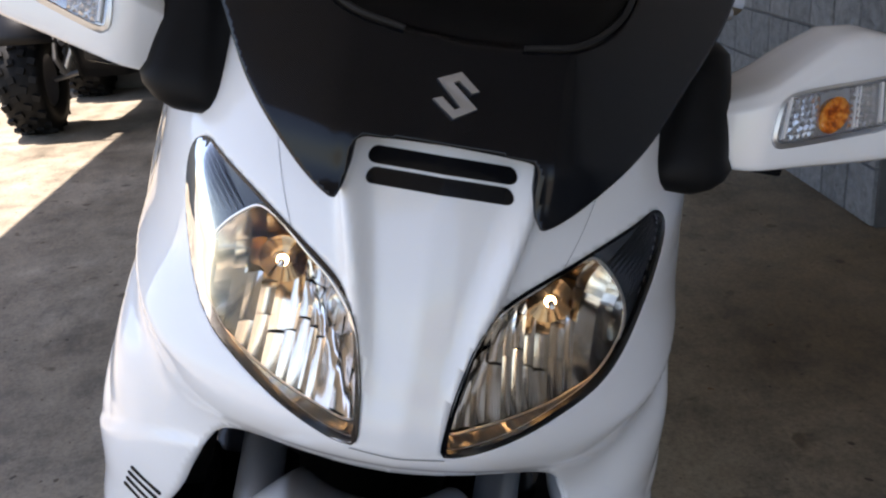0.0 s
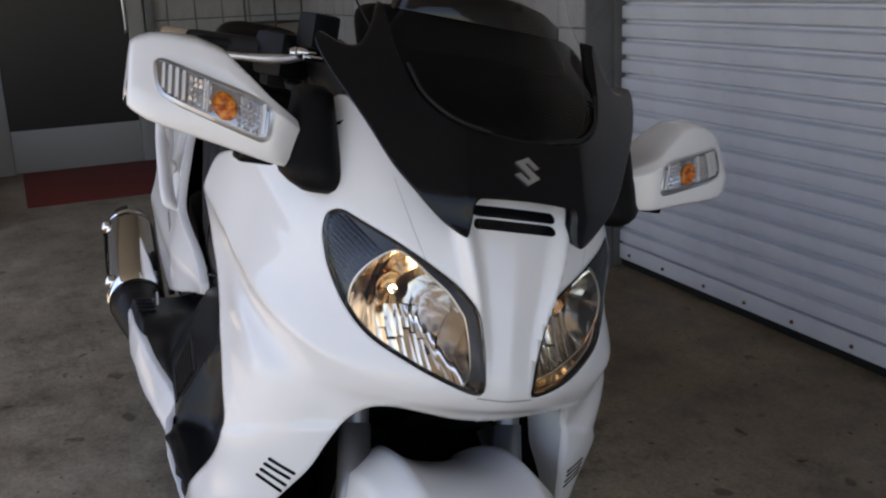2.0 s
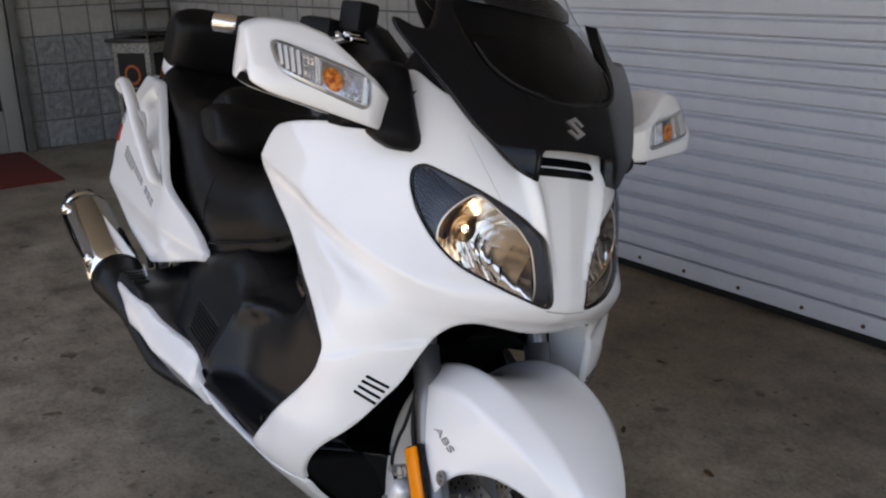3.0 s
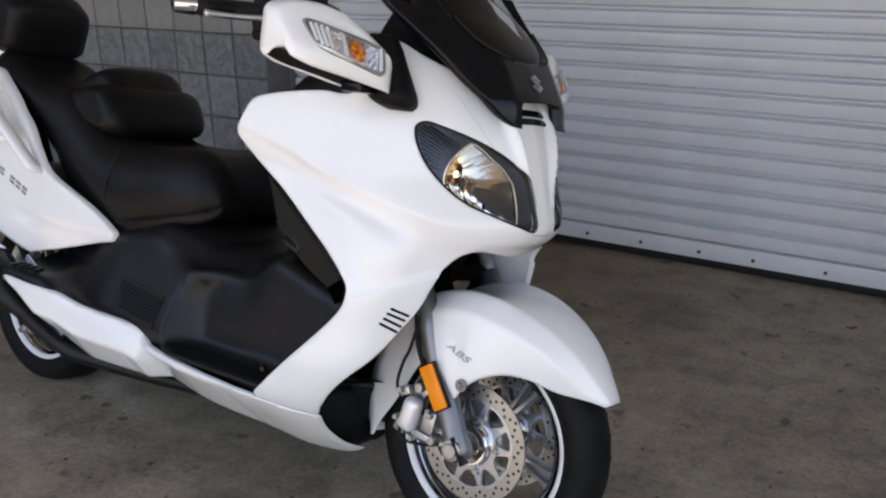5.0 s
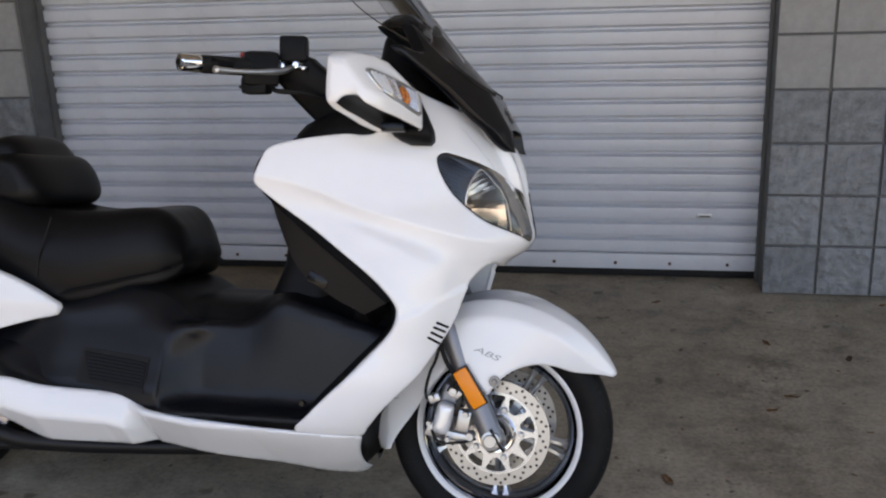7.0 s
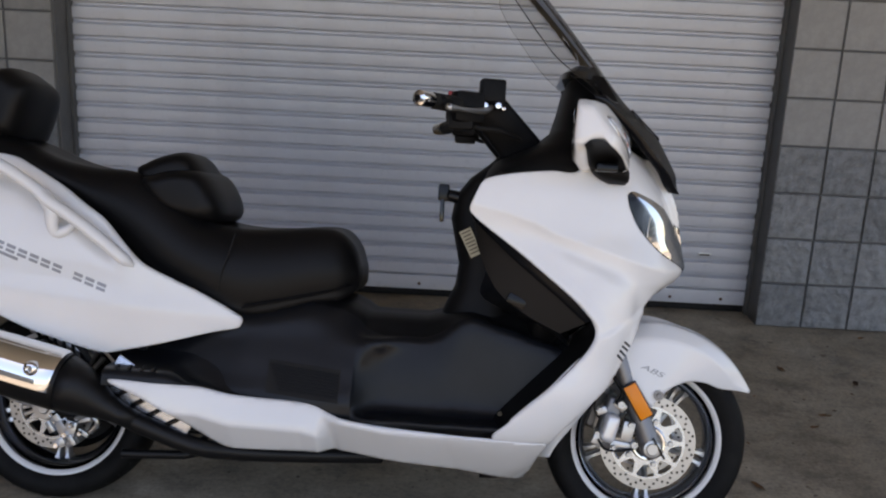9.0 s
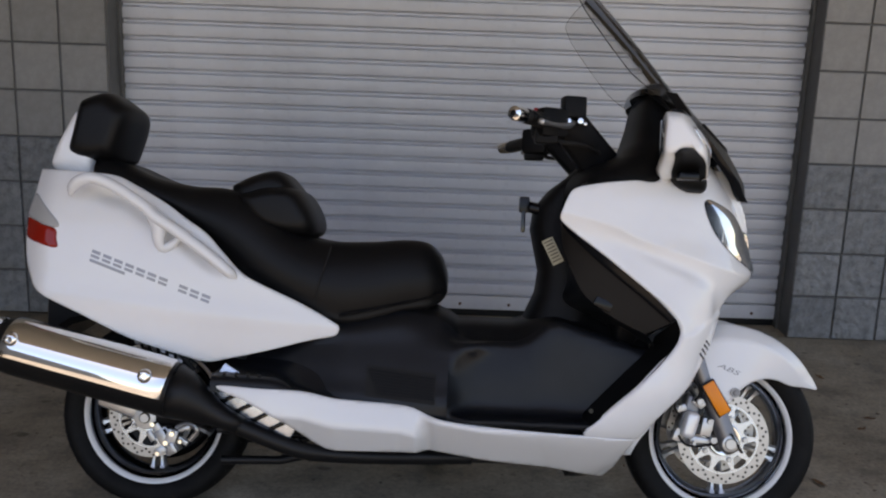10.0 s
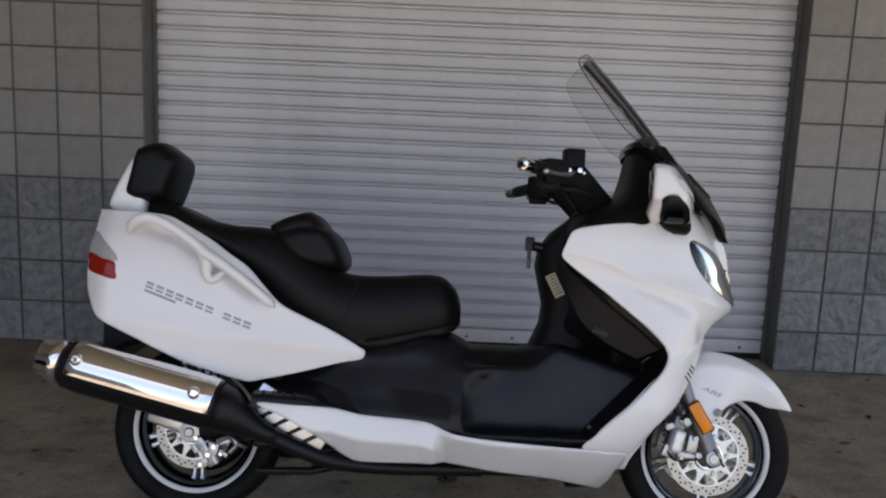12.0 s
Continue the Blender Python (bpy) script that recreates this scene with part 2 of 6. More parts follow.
def smooth_line(points, n, closed=False):
    """n points along a smooth curve through the given ones, evenly spaced."""
    p = np.array(points, float)
    k = len(p)
    if closed:
        ext = np.vstack([p[-1], p, p[0], p[1]])
    else:
        ext = np.vstack([2 * p[0] - p[1], p, 2 * p[-1] - p[-2]])
    out = []
    for i in range(k if closed else k - 1):
        a, b, c, d = ext[i:i + 4]
        for t in np.linspace(0, 1, 16, endpoint=False):
            t2, t3 = t * t, t * t * t
            out.append(0.5 * (2 * b + (c - a) * t + (2 * a - 5 * b + 4 * c - d) * t2 + (3 * b - a - 3 * c + d) * t3))
    out.append(p[0] if closed else p[-1])
    out = np.array(out)
    run = np.r_[0, np.cumsum(np.linalg.norm(np.diff(out, axis=0), axis=1))]
    at = np.linspace(0, run[-1], n + 1 if closed else n)
    res = np.stack([np.interp(at, run, out[:, j]) for j in range(out.shape[1])], 1)
    return res[:-1] if closed else res


def loft(bm, rings, closed=True, caps=True):
    rows = [[bm.verts.new(tuple(map(float, p))) for p in ring] for ring in rings]
    n = len(rows[0])
    for a, b in zip(rows, rows[1:]):
        for i in range(n if closed else n - 1):
            j = (i + 1) % n
            bm.faces.new((a[i], a[j], b[j], b[i]))
    if caps and closed:
        bm.faces.new(rows[0][::-1])
        bm.faces.new(rows[-1])
    return rows


def tube(bm, points, radius, n=12, steps=None, caps=True):
    pts = smooth_line(points, steps) if steps else np.array(points, float)
    rad = np.interp(np.linspace(0, 1, len(pts)), np.linspace(0, 1, len(radius)), radius) if isinstance(radius, (list, tuple)) else np.full(len(pts), radius)
    rings, side = [], None
    for i, p in enumerate(pts):
        d = Vector(pts[min(i + 1, len(pts) - 1)] - pts[max(i - 1, 0)]).normalized()
        if side is None:
            side = d.cross(Vector((0, 0, 1)) if abs(d.z) < 0.9 else Vector((0, 1, 0))).normalized()
        side = (side - d * side.dot(d)).normalized()
        up = d.cross(side)
        rings.append([Vector(p) + (side * math.cos(a) + up * math.sin(a)) * float(rad[i]) for a in np.linspace(0, 2 * math.pi, n, endpoint=False)])
    loft(bm, rings, True, caps)
    return bm


def lathe(bm, profile, n=48, axis="y", closed=False, centre=(0, 0, 0), arc=(0, 360)):
    """profile: (radius, along) pairs turned round the axis."""
    full = arc[1] - arc[0] >= 360
    angles = np.radians(np.linspace(arc[0], arc[1], n, endpoint=not full))
    rows = []
    for a in angles:
        row = []
        for r, h in profile:
            c, s = r * math.cos(a), r * math.sin(a)
            p = {"y": (c, h, s), "x": (h, c, s), "z": (c, s, h)}[axis]
            row.append(bm.verts.new(Vector(p) + Vector(centre)))
        rows.append(row)
    k = len(profile)
    for i in range(n if full else n - 1):
        a, b = rows[i], rows[(i + 1) % n]
        for j in range(k if closed else k - 1):
            l = (j + 1) % k
            bm.faces.new((a[j], a[l], b[l], b[j]))
    bmesh.ops.remove_doubles(bm, verts=bm.verts, dist=1e-6)
    return bm


def thick(bm, amount):
    bmesh.ops.recalc_face_normals(bm, faces=bm.faces)
    bmesh.ops.solidify(bm, geom=list(bm.faces), thickness=amount)
    return bm


def mirrored(bm):
    """A copy on the other side of the centre plane."""
    other = bm.copy()
    bmesh.ops.scale(other, vec=(1, -1, 1), verts=other.verts)
    return other


def thing(name, label, category, at, group="", kind=""):
    ob = new(name)
    ob.empty_display_size = 0.1
    ob.matrix_world = at
    return tagged(ob, label, category, group, kind)

# ---- the bay: floor, walls, roller door ----
WALL_Y, DOOR_Y, COURSE, CLEAR = 1.633, 1.812, 0.2032, 2.743
DOOR_L, DOOR_R, FAR_X, TOP = -3.058, 0.043, -7.15, 3.048
ROOF_X, ROOF_Y = 3.0, -2.38          # the roof's open edges

bm = bmesh.new()
bmesh.ops.create_grid(bm, x_segments=2, y_segments=2, size=60)
floor = tagged(mesh_object("floor", bm, m_floor), "stained grey-brown concrete floor of a covered bay", "floor", kind="structure")


def wall_of(name, x0, x1, label):
    """Mortar-coloured body of a block wall that faces -y."""
    bm = new_box(((x0 + x1) / 2, WALL_Y + 0.2, TOP / 2), (x1 - x0, 0.39, TOP))
    return tagged(mesh_object(name, bm, m_mortar), label, "wall", kind="structure")


wall_left = wall_of("wall_north", FAR_X, DOOR_L - 0.004, "grey painted block wall with split-faced lower courses")
wall_right = wall_of("wall_east", DOOR_R + 0.004, 3.0, "grey painted block wall with blue-grey split-faced base")
bm = new_box(((DOOR_L + DOOR_R) / 2, WALL_Y + 0.2, (CLEAR + TOP) / 2), (DOOR_R - DOOR_L + 0.008, 0.39, TOP - CLEAR))
lintel = tagged(mesh_object("lintel", bm, m_block), "grey painted lintel over the roller door", "lintel", kind="structure")
# beyond the bay an unseen stretch is added, which blocks sky light from the left
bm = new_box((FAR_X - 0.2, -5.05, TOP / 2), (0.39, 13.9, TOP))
wall_far = tagged(mesh_object("wall_west", bm, m_jamb), "dark grey block wall at the far end of the bay, its unseen stretch added to block light", "wall", kind="structure")
bm = new_box(((FAR_X - 0.4 + ROOF_X) / 2, (ROOF_Y + 2.0) / 2, TOP + 0.1), (ROOF_X - FAR_X + 0.4, 2.0 - ROOF_Y, 0.2))
ceiling = tagged(mesh_object("ceiling", bm, m_ceiling), "plain painted soffit over the bay", "ceiling", kind="structure")


# jambs, guides and the roller curtain
for side, x in ((-1, DOOR_L), (1, DOOR_R)):
    bm = new_box((x + side * 0.0, (WALL_Y + DOOR_Y) / 2 + 0.004, CLEAR / 2), (0.012, DOOR_Y - WALL_Y - 0.006, CLEAR))
    box(bm, (x - side * 0.011, DOOR_Y - 0.025, CLEAR / 2), (0.014, 0.05, CLEAR), 0.003)
    tagged(mesh_object("door_jamb", bm, m_jamb), "dark grey steel door jamb with guide channel", "jamb", kind="structure")

roller_door = thing("roller_door", "closed white corrugated steel roller door, scuffed along the bottom", "door", pose((DOOR_L + DOOR_R) / 2, DOOR_Y, 0), kind="structure")
PITCH, DOOR_W = 0.0720, DOOR_R - DOOR_L - 0.016


def slat_mesh():
    """One interlocking slat: a broad face and half a trough at either edge."""
    prof = [(0.0130, 0.0), (0.0130, 0.0040), (0.0090, 0.0068), (-0.0040, 0.0092), (-0.0120, 0.0110), (-0.0146, 0.0132), (-0.0153, 0.0180), (-0.0156, 0.0360), (-0.0153, 0.0540), (-0.0146, 0.0588), (-0.0120, 0.0610), (-0.0040, 0.0628), (0.0090, 0.0652), (0.0130, 0.0680), (0.0130, 0.0720)]
    bm = bmesh.new()
    n = 2
    rows = [[bm.verts.new((x, y, z)) for y, z in prof] for x in np.linspace(-DOOR_W / 2, DOOR_W / 2, n)]
    for a, b in zip(rows, rows[1:]):
        for i in range(len(prof) - 1):
            bm.faces.new((a[i], b[i], b[i + 1], a[i + 1]))
    bmesh.ops.recalc_face_normals(bm, faces=bm.faces)
    data = bpy.data.meshes.new("slat")
    bm.to_mesh(data)
    bm.free()
    data.set_sharp_from_angle(angle=radians(30))
    data.materials.append(m_door)
    return data


slat_data = slat_mesh()
for i in range(37):
    shared_part("slat", slat_data, pose(0, 0, 0.100 + i * PITCH), roller_door)
bm = new_box((0, 0.006, 0.068), (DOOR_W, 0.043, 0.066), 0.004)
part("bottom_bar", bm, m_door, roller_door)
bm = new_box((0, 0.010, 0.018), (DOOR_W, 0.03, 0.036), 0.006)
part("bottom_seal", bm, m_rubber, roller_door, "black rubber floor seal")
bolt = bmesh.new()
lathe(bolt, [(0.0001, -0.007), (0.006, -0.006), (0.0075, -0.002), (0.0075, 0.0)], 8)
bolt_data = bpy.data.meshes.new("bolt")
bolt.to_mesh(bolt_data)
bolt.free()
bolt_data.materials.append(m_rust)
rnd = random.Random(4)
for i in range(13):
    x = -DOOR_W / 2 + 0.1 + i * (DOOR_W - 0.2) / 12 + rnd.uniform(-0.03, 0.03)
    shared_part("bolt", bolt_data, pose(x, -0.0165, 0.062), roller_door)

# slide lock on a low slat
lock_x = -0.185 - (DOOR_L + DOOR_R) / 2
lock = part("slide_lock", new_box((lock_x, -0.018, 0.272), (0.058, 0.008, 0.016), 0.002), m_silver, roller_door, "small steel slide lock")
part("lock_slot", new_box((lock_x, -0.0225, 0.272), (0.044, 0.003, 0.006), 0.001), m_hole, lock)


# blocks
def block_mesh(rough, seed):
    n, half = (9 if rough else 2), COURSE / 2 - 0.0058
    rng = random.Random(seed)
    bm = bmesh.new()
    grid = []
    for i in range(n):
        row = []
        for j in range(n):
            u, v = -1 + 2 * i / (n - 1), -1 + 2 * j / (n - 1)
            edge = max(abs(u), abs(v)) > 0.99
            y = -0.005
            if rough:
                y = -0.009 if edge else -0.008 - 0.009 * noise.noise((i * 0.5 + seed * 7, j * 0.5, seed)) - rng.uniform(0, 0.006)
            row.append(bm.verts.new((u * half, y, v * half)))
        grid.append(row)
    for i in range(n - 1):
        for j in range(n - 1):
            bm.faces.new((grid[i][j], grid[i + 1][j], grid[i + 1][j + 1], grid[i][j + 1]))
    rim = [e for e in bm.edges if e.is_boundary]
    ext = bmesh.ops.extrude_edge_only(bm, edges=rim)["geom"]
    for v in ext:
        if isinstance(v, bmesh.types.BMVert):
            v.co.x *= 1.02
            v.co.z *= 1.02
            v.co.y = 0.004
    bmesh.ops.recalc_face_normals(bm, faces=bm.faces)
    data = bpy.data.meshes.new("block")
    bm.to_mesh(data)
    bm.free()
    data.materials.append(m_split if rough else m_block)
    return data


smooth_blocks = [block_mesh(False, 0)]
rough_blocks = [block_mesh(True, k) for k in range(1, 8)]


def lay_blocks(parent, n, start, step, turn, courses):
    """Stacked blocks, n to a course, the lowest four courses split-faced."""
    rng = random.Random(n)
    for c in range(courses):
        for i in range(n):
            data = rng.choice(rough_blocks if c < 4 else smooth_blocks)
            at = Vector(start) + Vector(step) * (i + 0.5) + Vector((0, 0, (c + 0.5) * COURSE))
            flip = pose(0, 0, 0, 0, rng.choice((0, 90, 180, 270)) if c < 4 else 0, 0)
            shared_part("block", data, Matrix.Translation(at) @ turn @ flip, parent)


def far_blocks(parent, spots, turn):
    """Blocks out of reach of the camera, joined."""
    verts, faces = [], []
    h = COURSE / 2 - 0.0058
    for p in spots:
        k = len(verts)
        for u, v in ((-h, -h), (h, -h), (h, h), (-h, h)):
            verts.append(tuple(Vector(p) + turn @ Vector((u, -0.005, v))))
        for u, v in ((-h, -h), (h, -h), (h, h), (-h, h)):
            verts.append(tuple(Vector(p) + turn @ Vector((u * 1.02, 0.004, v * 1.02))))
        faces += [(k, k + 1, k + 2, k + 3)] + [(k + a, k + 4 + a, k + 4 + (a + 1) % 4, k + (a + 1) % 4) for a in range(4)]
    data = bpy.data.meshes.new("blocks")
    data.from_pydata(verts, [], faces)
    data.materials.append(m_block)
    ob = new("blocks", data)
    ob.parent = parent
    tagged(ob, kind="stuff")


FACING_Y, FACING_X = Matrix.Identity(4), pose(0, 0, 0, 0, 0, 90)
lay_blocks(wall_left, 20, (DOOR_L, WALL_Y, 0), (-COURSE, 0, 0), FACING_Y, 11)
lay_blocks(wall_right, 8, (DOOR_R - 0.012, WALL_Y, 0), (COURSE, 0, 0), FACING_Y, 13)
lay_blocks(wall_far, 9, (FAR_X, WALL_Y, 0), (0, -COURSE, 0), FACING_X, 11)
far_blocks(wall_left, [(DOOR_L - (i + 0.5) * COURSE, WALL_Y, (c + 0.5) * COURSE) for i in range(20) for c in range(11, 15)], FACING_Y)
far_blocks(wall_right, [(DOOR_R - 0.012 + (i + 0.5) * COURSE, WALL_Y, (c + 0.5) * COURSE) for i in range(14) for c in range(15) if i >= 8 or c >= 13], FACING_Y)

# ---- the scooter's front fairing as a surface round an upright axis ----
# right half-widths by angle from straight ahead, level by level (scooter's own metres)
AXIS_X = 0.35
ANGLES = (0, 8, 16, 26, 36, 48, 60, 75, 90, 106)
LEVELS = {
    0.15: (.140, .140, .148, .150, .152, .152, .150, .145, .140, .140),
    0.20: (.190, .190, .198, .205, .213, .222, .222, .212, .205, .208),
    0.30: (.270, .270, .280, .300, .317, .332, .332, .318, .310, .320),
    0.40: (.330, .330, .345, .367, .388, .400, .378, .339, .327, .340),
    0.50: (.370, .370, .390, .411, .420, .416, .374, .342, .331, .344),
    0.56: (.390, .390, .410, .428, .434, .426, .381, .344, .332, .345),
}
LEVELS_UP = {
    0.62: (.430, .430, .440, .441, .440, .424, .383, .346, .333, .346),
    0.665: (.468, .466, .462, .456, .444, .417, .380, .345, .333, .346),
    0.685: (.499, .493, .481, .466, .446, .412, .377, .344, .333, .346),
    0.715: (.521, .514, .496, .471, .444, .405, .371, .343, .333, .346),
    0.76: (.513, .504, .485, .459, .431, .392, .358, .338, .332, .346),
}
LEVELS_TOP = {
    0.80: (.501, .491, .473, .447, .417, .381, .349, .333, .331, .345),
    0.85: (.487, .479, .465, .437, .410, .374, .343, .329, .328, .342),
    0.90: (.469, .463, .450, .427, .401, .366, .340, .325, .323, .336),
    0.95: (.446, .440, .425, .404, .380, .350, .329, .316, .312, .322),
    1.05: (.385, .380, .370, .355, .335, .315, .300, .290, .285, .288),
    1.12: (.340, .335, .325, .315, .300, .285, .270, .260, .255, .255),
}


def hermite(xs, ys, at):
    """A smooth curve through (xs, ys), read at the given places; ys may have further axes."""
    xs, ys, at = np.asarray(xs, float), np.asarray(ys, float), np.asarray(at, float)
    h = np.diff(xs)
    d = np.diff(ys, axis=0) / h.reshape((-1,) + (1,) * (ys.ndim - 1))
    m = np.concatenate([d[:1], (d[1:] + d[:-1]) / 2, d[-1:]])
    i = np.clip(np.searchsorted(xs, at) - 1, 0, len(h) - 1)
    t = np.clip((at - xs[i]) / h[i], -0.2, 1.2)
    t, hh = (v.reshape((-1,) + (1,) * (ys.ndim - 1)) for v in (t, h[i]))
    return (ys[i] * (2 * t**3 - 3 * t**2 + 1) + m[i] * hh * (t**3 - 2 * t**2 + t) + ys[i + 1] * (3 * t**2 - 2 * t**3) + m[i + 1] * hh * (t**3 - t**2))


ALL_LEVELS = {**LEVELS, **LEVELS_UP, **LEVELS_TOP}
TABLE_Z = np.arange(0.13, 1.121, 0.004)
TABLE_A = np.arange(0, 110.1, 1.0)
TABLE = hermite(list(ALL_LEVELS), np.stack([hermite(ANGLES, row, TABLE_A) for row in ALL_LEVELS.values()]), TABLE_Z)


def ease(v, a, b):
    t = min(max((v - a) / (b - a), 0.0), 1.0)
    return t * t * (3 - 2 * t)


def fairing_radius(angle, z):
    """Distance from the axis at an angle in degrees and a height."""
    a = abs(angle)
    u = min(max(a, 0), 109.9)
    v = min(max((z - TABLE_Z[0]) / 0.004, 0), len(TABLE_Z) - 1.001)
    i, j = int(v), int(u)
    f, g = v - i, u - j
    r = (TABLE[i, j] * (1 - g) + TABLE[i, j + 1] * g) * (1 - f) + (TABLE[i + 1, j] * (1 - g) + TABLE[i + 1, j + 1] * g) * f
    # raised centre panel under the windscreen, its borders folded
    half = np.interp(z, (0.70, 0.78, 0.90, 0.96), (0.036, 0.043, 0.072, 0.088))
    y = r * math.sin(math.radians(a))
    lift = 0.022 * ease(z, 0.70, 0.90)
    r += lift * (1 - ease(y, half - 0.002, half + 0.013)) - 0.95 * lift * (1 - ease(y, 0.68 * half, half))
    # shoulder crease that runs back from under the headlight, hollow below it, flare at the foot of the hollow
    ridge = np.interp(a, (20, 30, 40, 55, 64, 72, 84, 100), (0.712, 0.726, 0.748, 0.782, 0.800, 0.822, 0.842, 0.860))
    foot = np.interp(a, (20, 27, 38, 46, 60), (0.626, 0.618, 0.596, 0.566, 0.545))
    amount = ease(a, 17, 34)
    # above the crease the face leans out towards it; below it drops in at once and comes out again slowly,
    # but for a low rib that widens downwards; the hollow ends in a step over the louvres
    d = z - ridge
    mid = np.interp(z, (0.60, 0.70, 0.79, 0.84), (37, 45, 68, 84))
    rib = math.exp(-((a - mid) / np.interp(z, (0.60, 0.70, 0.79), (10, 8, 6))) ** 2)
    if d >= 0:
        fold = 0.005 * max(1 - d / 0.10, 0.0)
    else:
        drop = min(-d / 0.05, 1.0)
        fold = 0.005 - 0.020 * (1 - (1 - drop) ** 2) + 0.014 * max(0.6 * ease(-d, 0.07, 0.20), rib * ease(-d, 0.02, 0.08))
        low = 1 - ease(z - foot, -0.010, 0.003)
        fold = fold * (1 - low) + 0.001 * low * (1 - ease(a, 40, 50)) - 0.003 * low * ease(a, 40, 50)
    r += amount * fold * (1 - 0.35 * ease(a, 66, 88))
    return r


def fairing_point(s, z, lift=0.0):
    """s: metres round the fairing at 0.4 m from the axis, to the rider's right."""
    a = s / 0.4
    r = fairing_radius(math.degrees(a), z) + lift
    return (AXIS_X + r * math.cos(a), -r * math.sin(a), z)


def inside(poly, pts):
    x, y = pts[:, 0], pts[:, 1]
    res = np.zeros(len(pts), bool)
    for (x0, y0), (x1, y1) in zip(poly, np.roll(poly, -1, 0)):
        cut = (y0 > y) != (y1 > y)
        res ^= cut & (x < (x1 - x0) * (y - y0) / (y1 - y0 + 1e-12) + x0)
    return res


def panel(outline, surf, step=0.006, holes=(), lip=0.004, bm=None):
    """A sheet cut to an outline on a surface surf(a, b, lift), with a turned-in rim lip metres deep."""
    bm = bm or bmesh.new()
    rims = [np.asarray(outline, float)] + [np.asarray(h, float) for h in holes]
    lo, hi = np.floor((rims[0].min(0) - step) / step) * step, rims[0].max(0) + step
    na, nb = (int(v) + 1 for v in (hi - lo) / step)
    ia, ib = np.meshgrid(np.arange(na), np.arange(nb), indexing="ij")
    mid = np.stack([lo[0] + (ia.ravel() + 0.5) * step, lo[1] + (ib.ravel() + 0.5) * step], 1)
    keep = inside(rims[0], mid)
    for h in rims[1:]:
        keep &= ~inside(h, mid)
    keep = keep.reshape(na, nb)
    count = {}
    for i, j in zip(*np.nonzero(keep)):
        for d in ((0, 0), (1, 0), (1, 1), (0, 1)):
            k = (i + d[0], j + d[1])
            count[k] = count.get(k, 0) + 1
    seg_a = np.concatenate(rims)
    seg_b = np.concatenate([np.roll(r, -1, 0) for r in rims])
    d = seg_b - seg_a
    dd = (d * d).sum(1) + 1e-12
    place = {}
    for k, n in count.items():
        p = lo + np.array(k) * step
        if n < 4:
            t = np.clip(((p - seg_a) * d).sum(1) / dd, 0, 1)
            q = seg_a + d * t[:, None]
            p = q[((q - p) ** 2).sum(1).argmin()]
        place[k] = p
    verts = {k: bm.verts.new(surf(p[0], p[1], 0.0)) for k, p in place.items()}
    edges = {}
    for i, j in zip(*np.nonzero(keep)):
        ks = [(i, j), (i + 1, j), (i + 1, j + 1), (i, j + 1)]
        bm.faces.new([verts[k] for k in ks])
        for a, b in zip(ks, ks[1:] + ks[:1]):
            edges[frozenset((a, b))] = edges.get(frozenset((a, b)), ()) + ((a, b),)
    if lip:
        low = {}
        for pair in edges.values():
            if len(pair) == 1:
                a, b = pair[0]
                for k in (a, b):
                    if k not in low:
                        low[k] = bm.verts.new(surf(place[k][0], place[k][1], -lip))
                bm.faces.new((verts[b], verts[a], low[a], low[b]))
    return bm


def fairing_surf(a, b, lift):
    return fairing_point(a, b, lift)


def raised(surf, amount):
    return lambda a, b, lift: surf(a, b, lift + amount)


def ring_band(outline, surf, inner, outer, lift_in, lift_out, bm=None, closed=True):
    """A band along an outline: from `inner` metres inside it to `outer` metres outside."""
    bm = bm or bmesh.new()
    p = np.asarray(outline, float)
    t = np.roll(p, -1, 0) - np.roll(p, 1, 0)
    nrm = np.stack([t[:, 1], -t[:, 0]], 1) / np.linalg.norm(t, axis=1)[:, None]
    area = ((p[:, 0] * np.roll(p[:, 1], -1)) - (np.roll(p[:, 0], -1) * p[:, 1])).sum()
    nrm *= 1 if area > 0 else -1
    rings = []
    for off, lift in ((-inner, lift_in - 0.006), (-inner, lift_in), (outer, lift_out), (outer, lift_out - 0.006)):
        rings.append([surf(q[0], q[1], lift) for q in p + nrm * off])
    loft(bm, rings, True, False)
    return bm


def capsule(a, b, width, n=8):
    """An outline with round ends between two places."""
    a, b = np.array(a, float), np.array(b, float)
    d = (b - a) / np.linalg.norm(b - a)
    e = np.array([-d[1], d[0]])
    out = [b + (d * math.cos(w) + e * math.sin(w)) * width / 2 for w in np.linspace(-math.pi / 2, math.pi / 2, n)]
    out += [a + (-d * math.cos(w) - e * math.sin(w)) * width / 2 for w in np.linspace(-math.pi / 2, math.pi / 2, n)]
    return np.array(out)


def patch(bm, outline, surf, lift, lip=0.002):
    """A small fan-filled plate on a surface."""
    top = [bm.verts.new(surf(p[0], p[1], lift)) for p in outline]
    low = [bm.verts.new(surf(p[0], p[1], lift - lip)) for p in outline]
    c = np.mean(outline, 0)
    mid = bm.verts.new(surf(c[0], c[1], lift))
    n = len(top)
    for i in range(n):
        j = (i + 1) % n
        bm.faces.new((top[i], top[j], mid))
        bm.faces.new((top[j], top[i], low[i], low[j]))
    return bm


def strip(curves, n=40, bm=None, across=10):
    """A smooth sheet through several space curves."""
    bm = bm or bmesh.new()
    lines = [smooth_line(c, n) for c in curves]
    rows = []
    for i in range(n):
        rows.append(smooth_line([l[i] for l in lines], across) if len(lines) > 2 else np.linspace(lines[0][i], lines[1][i], across))
    loft(bm, rows, False, False)
    return bm


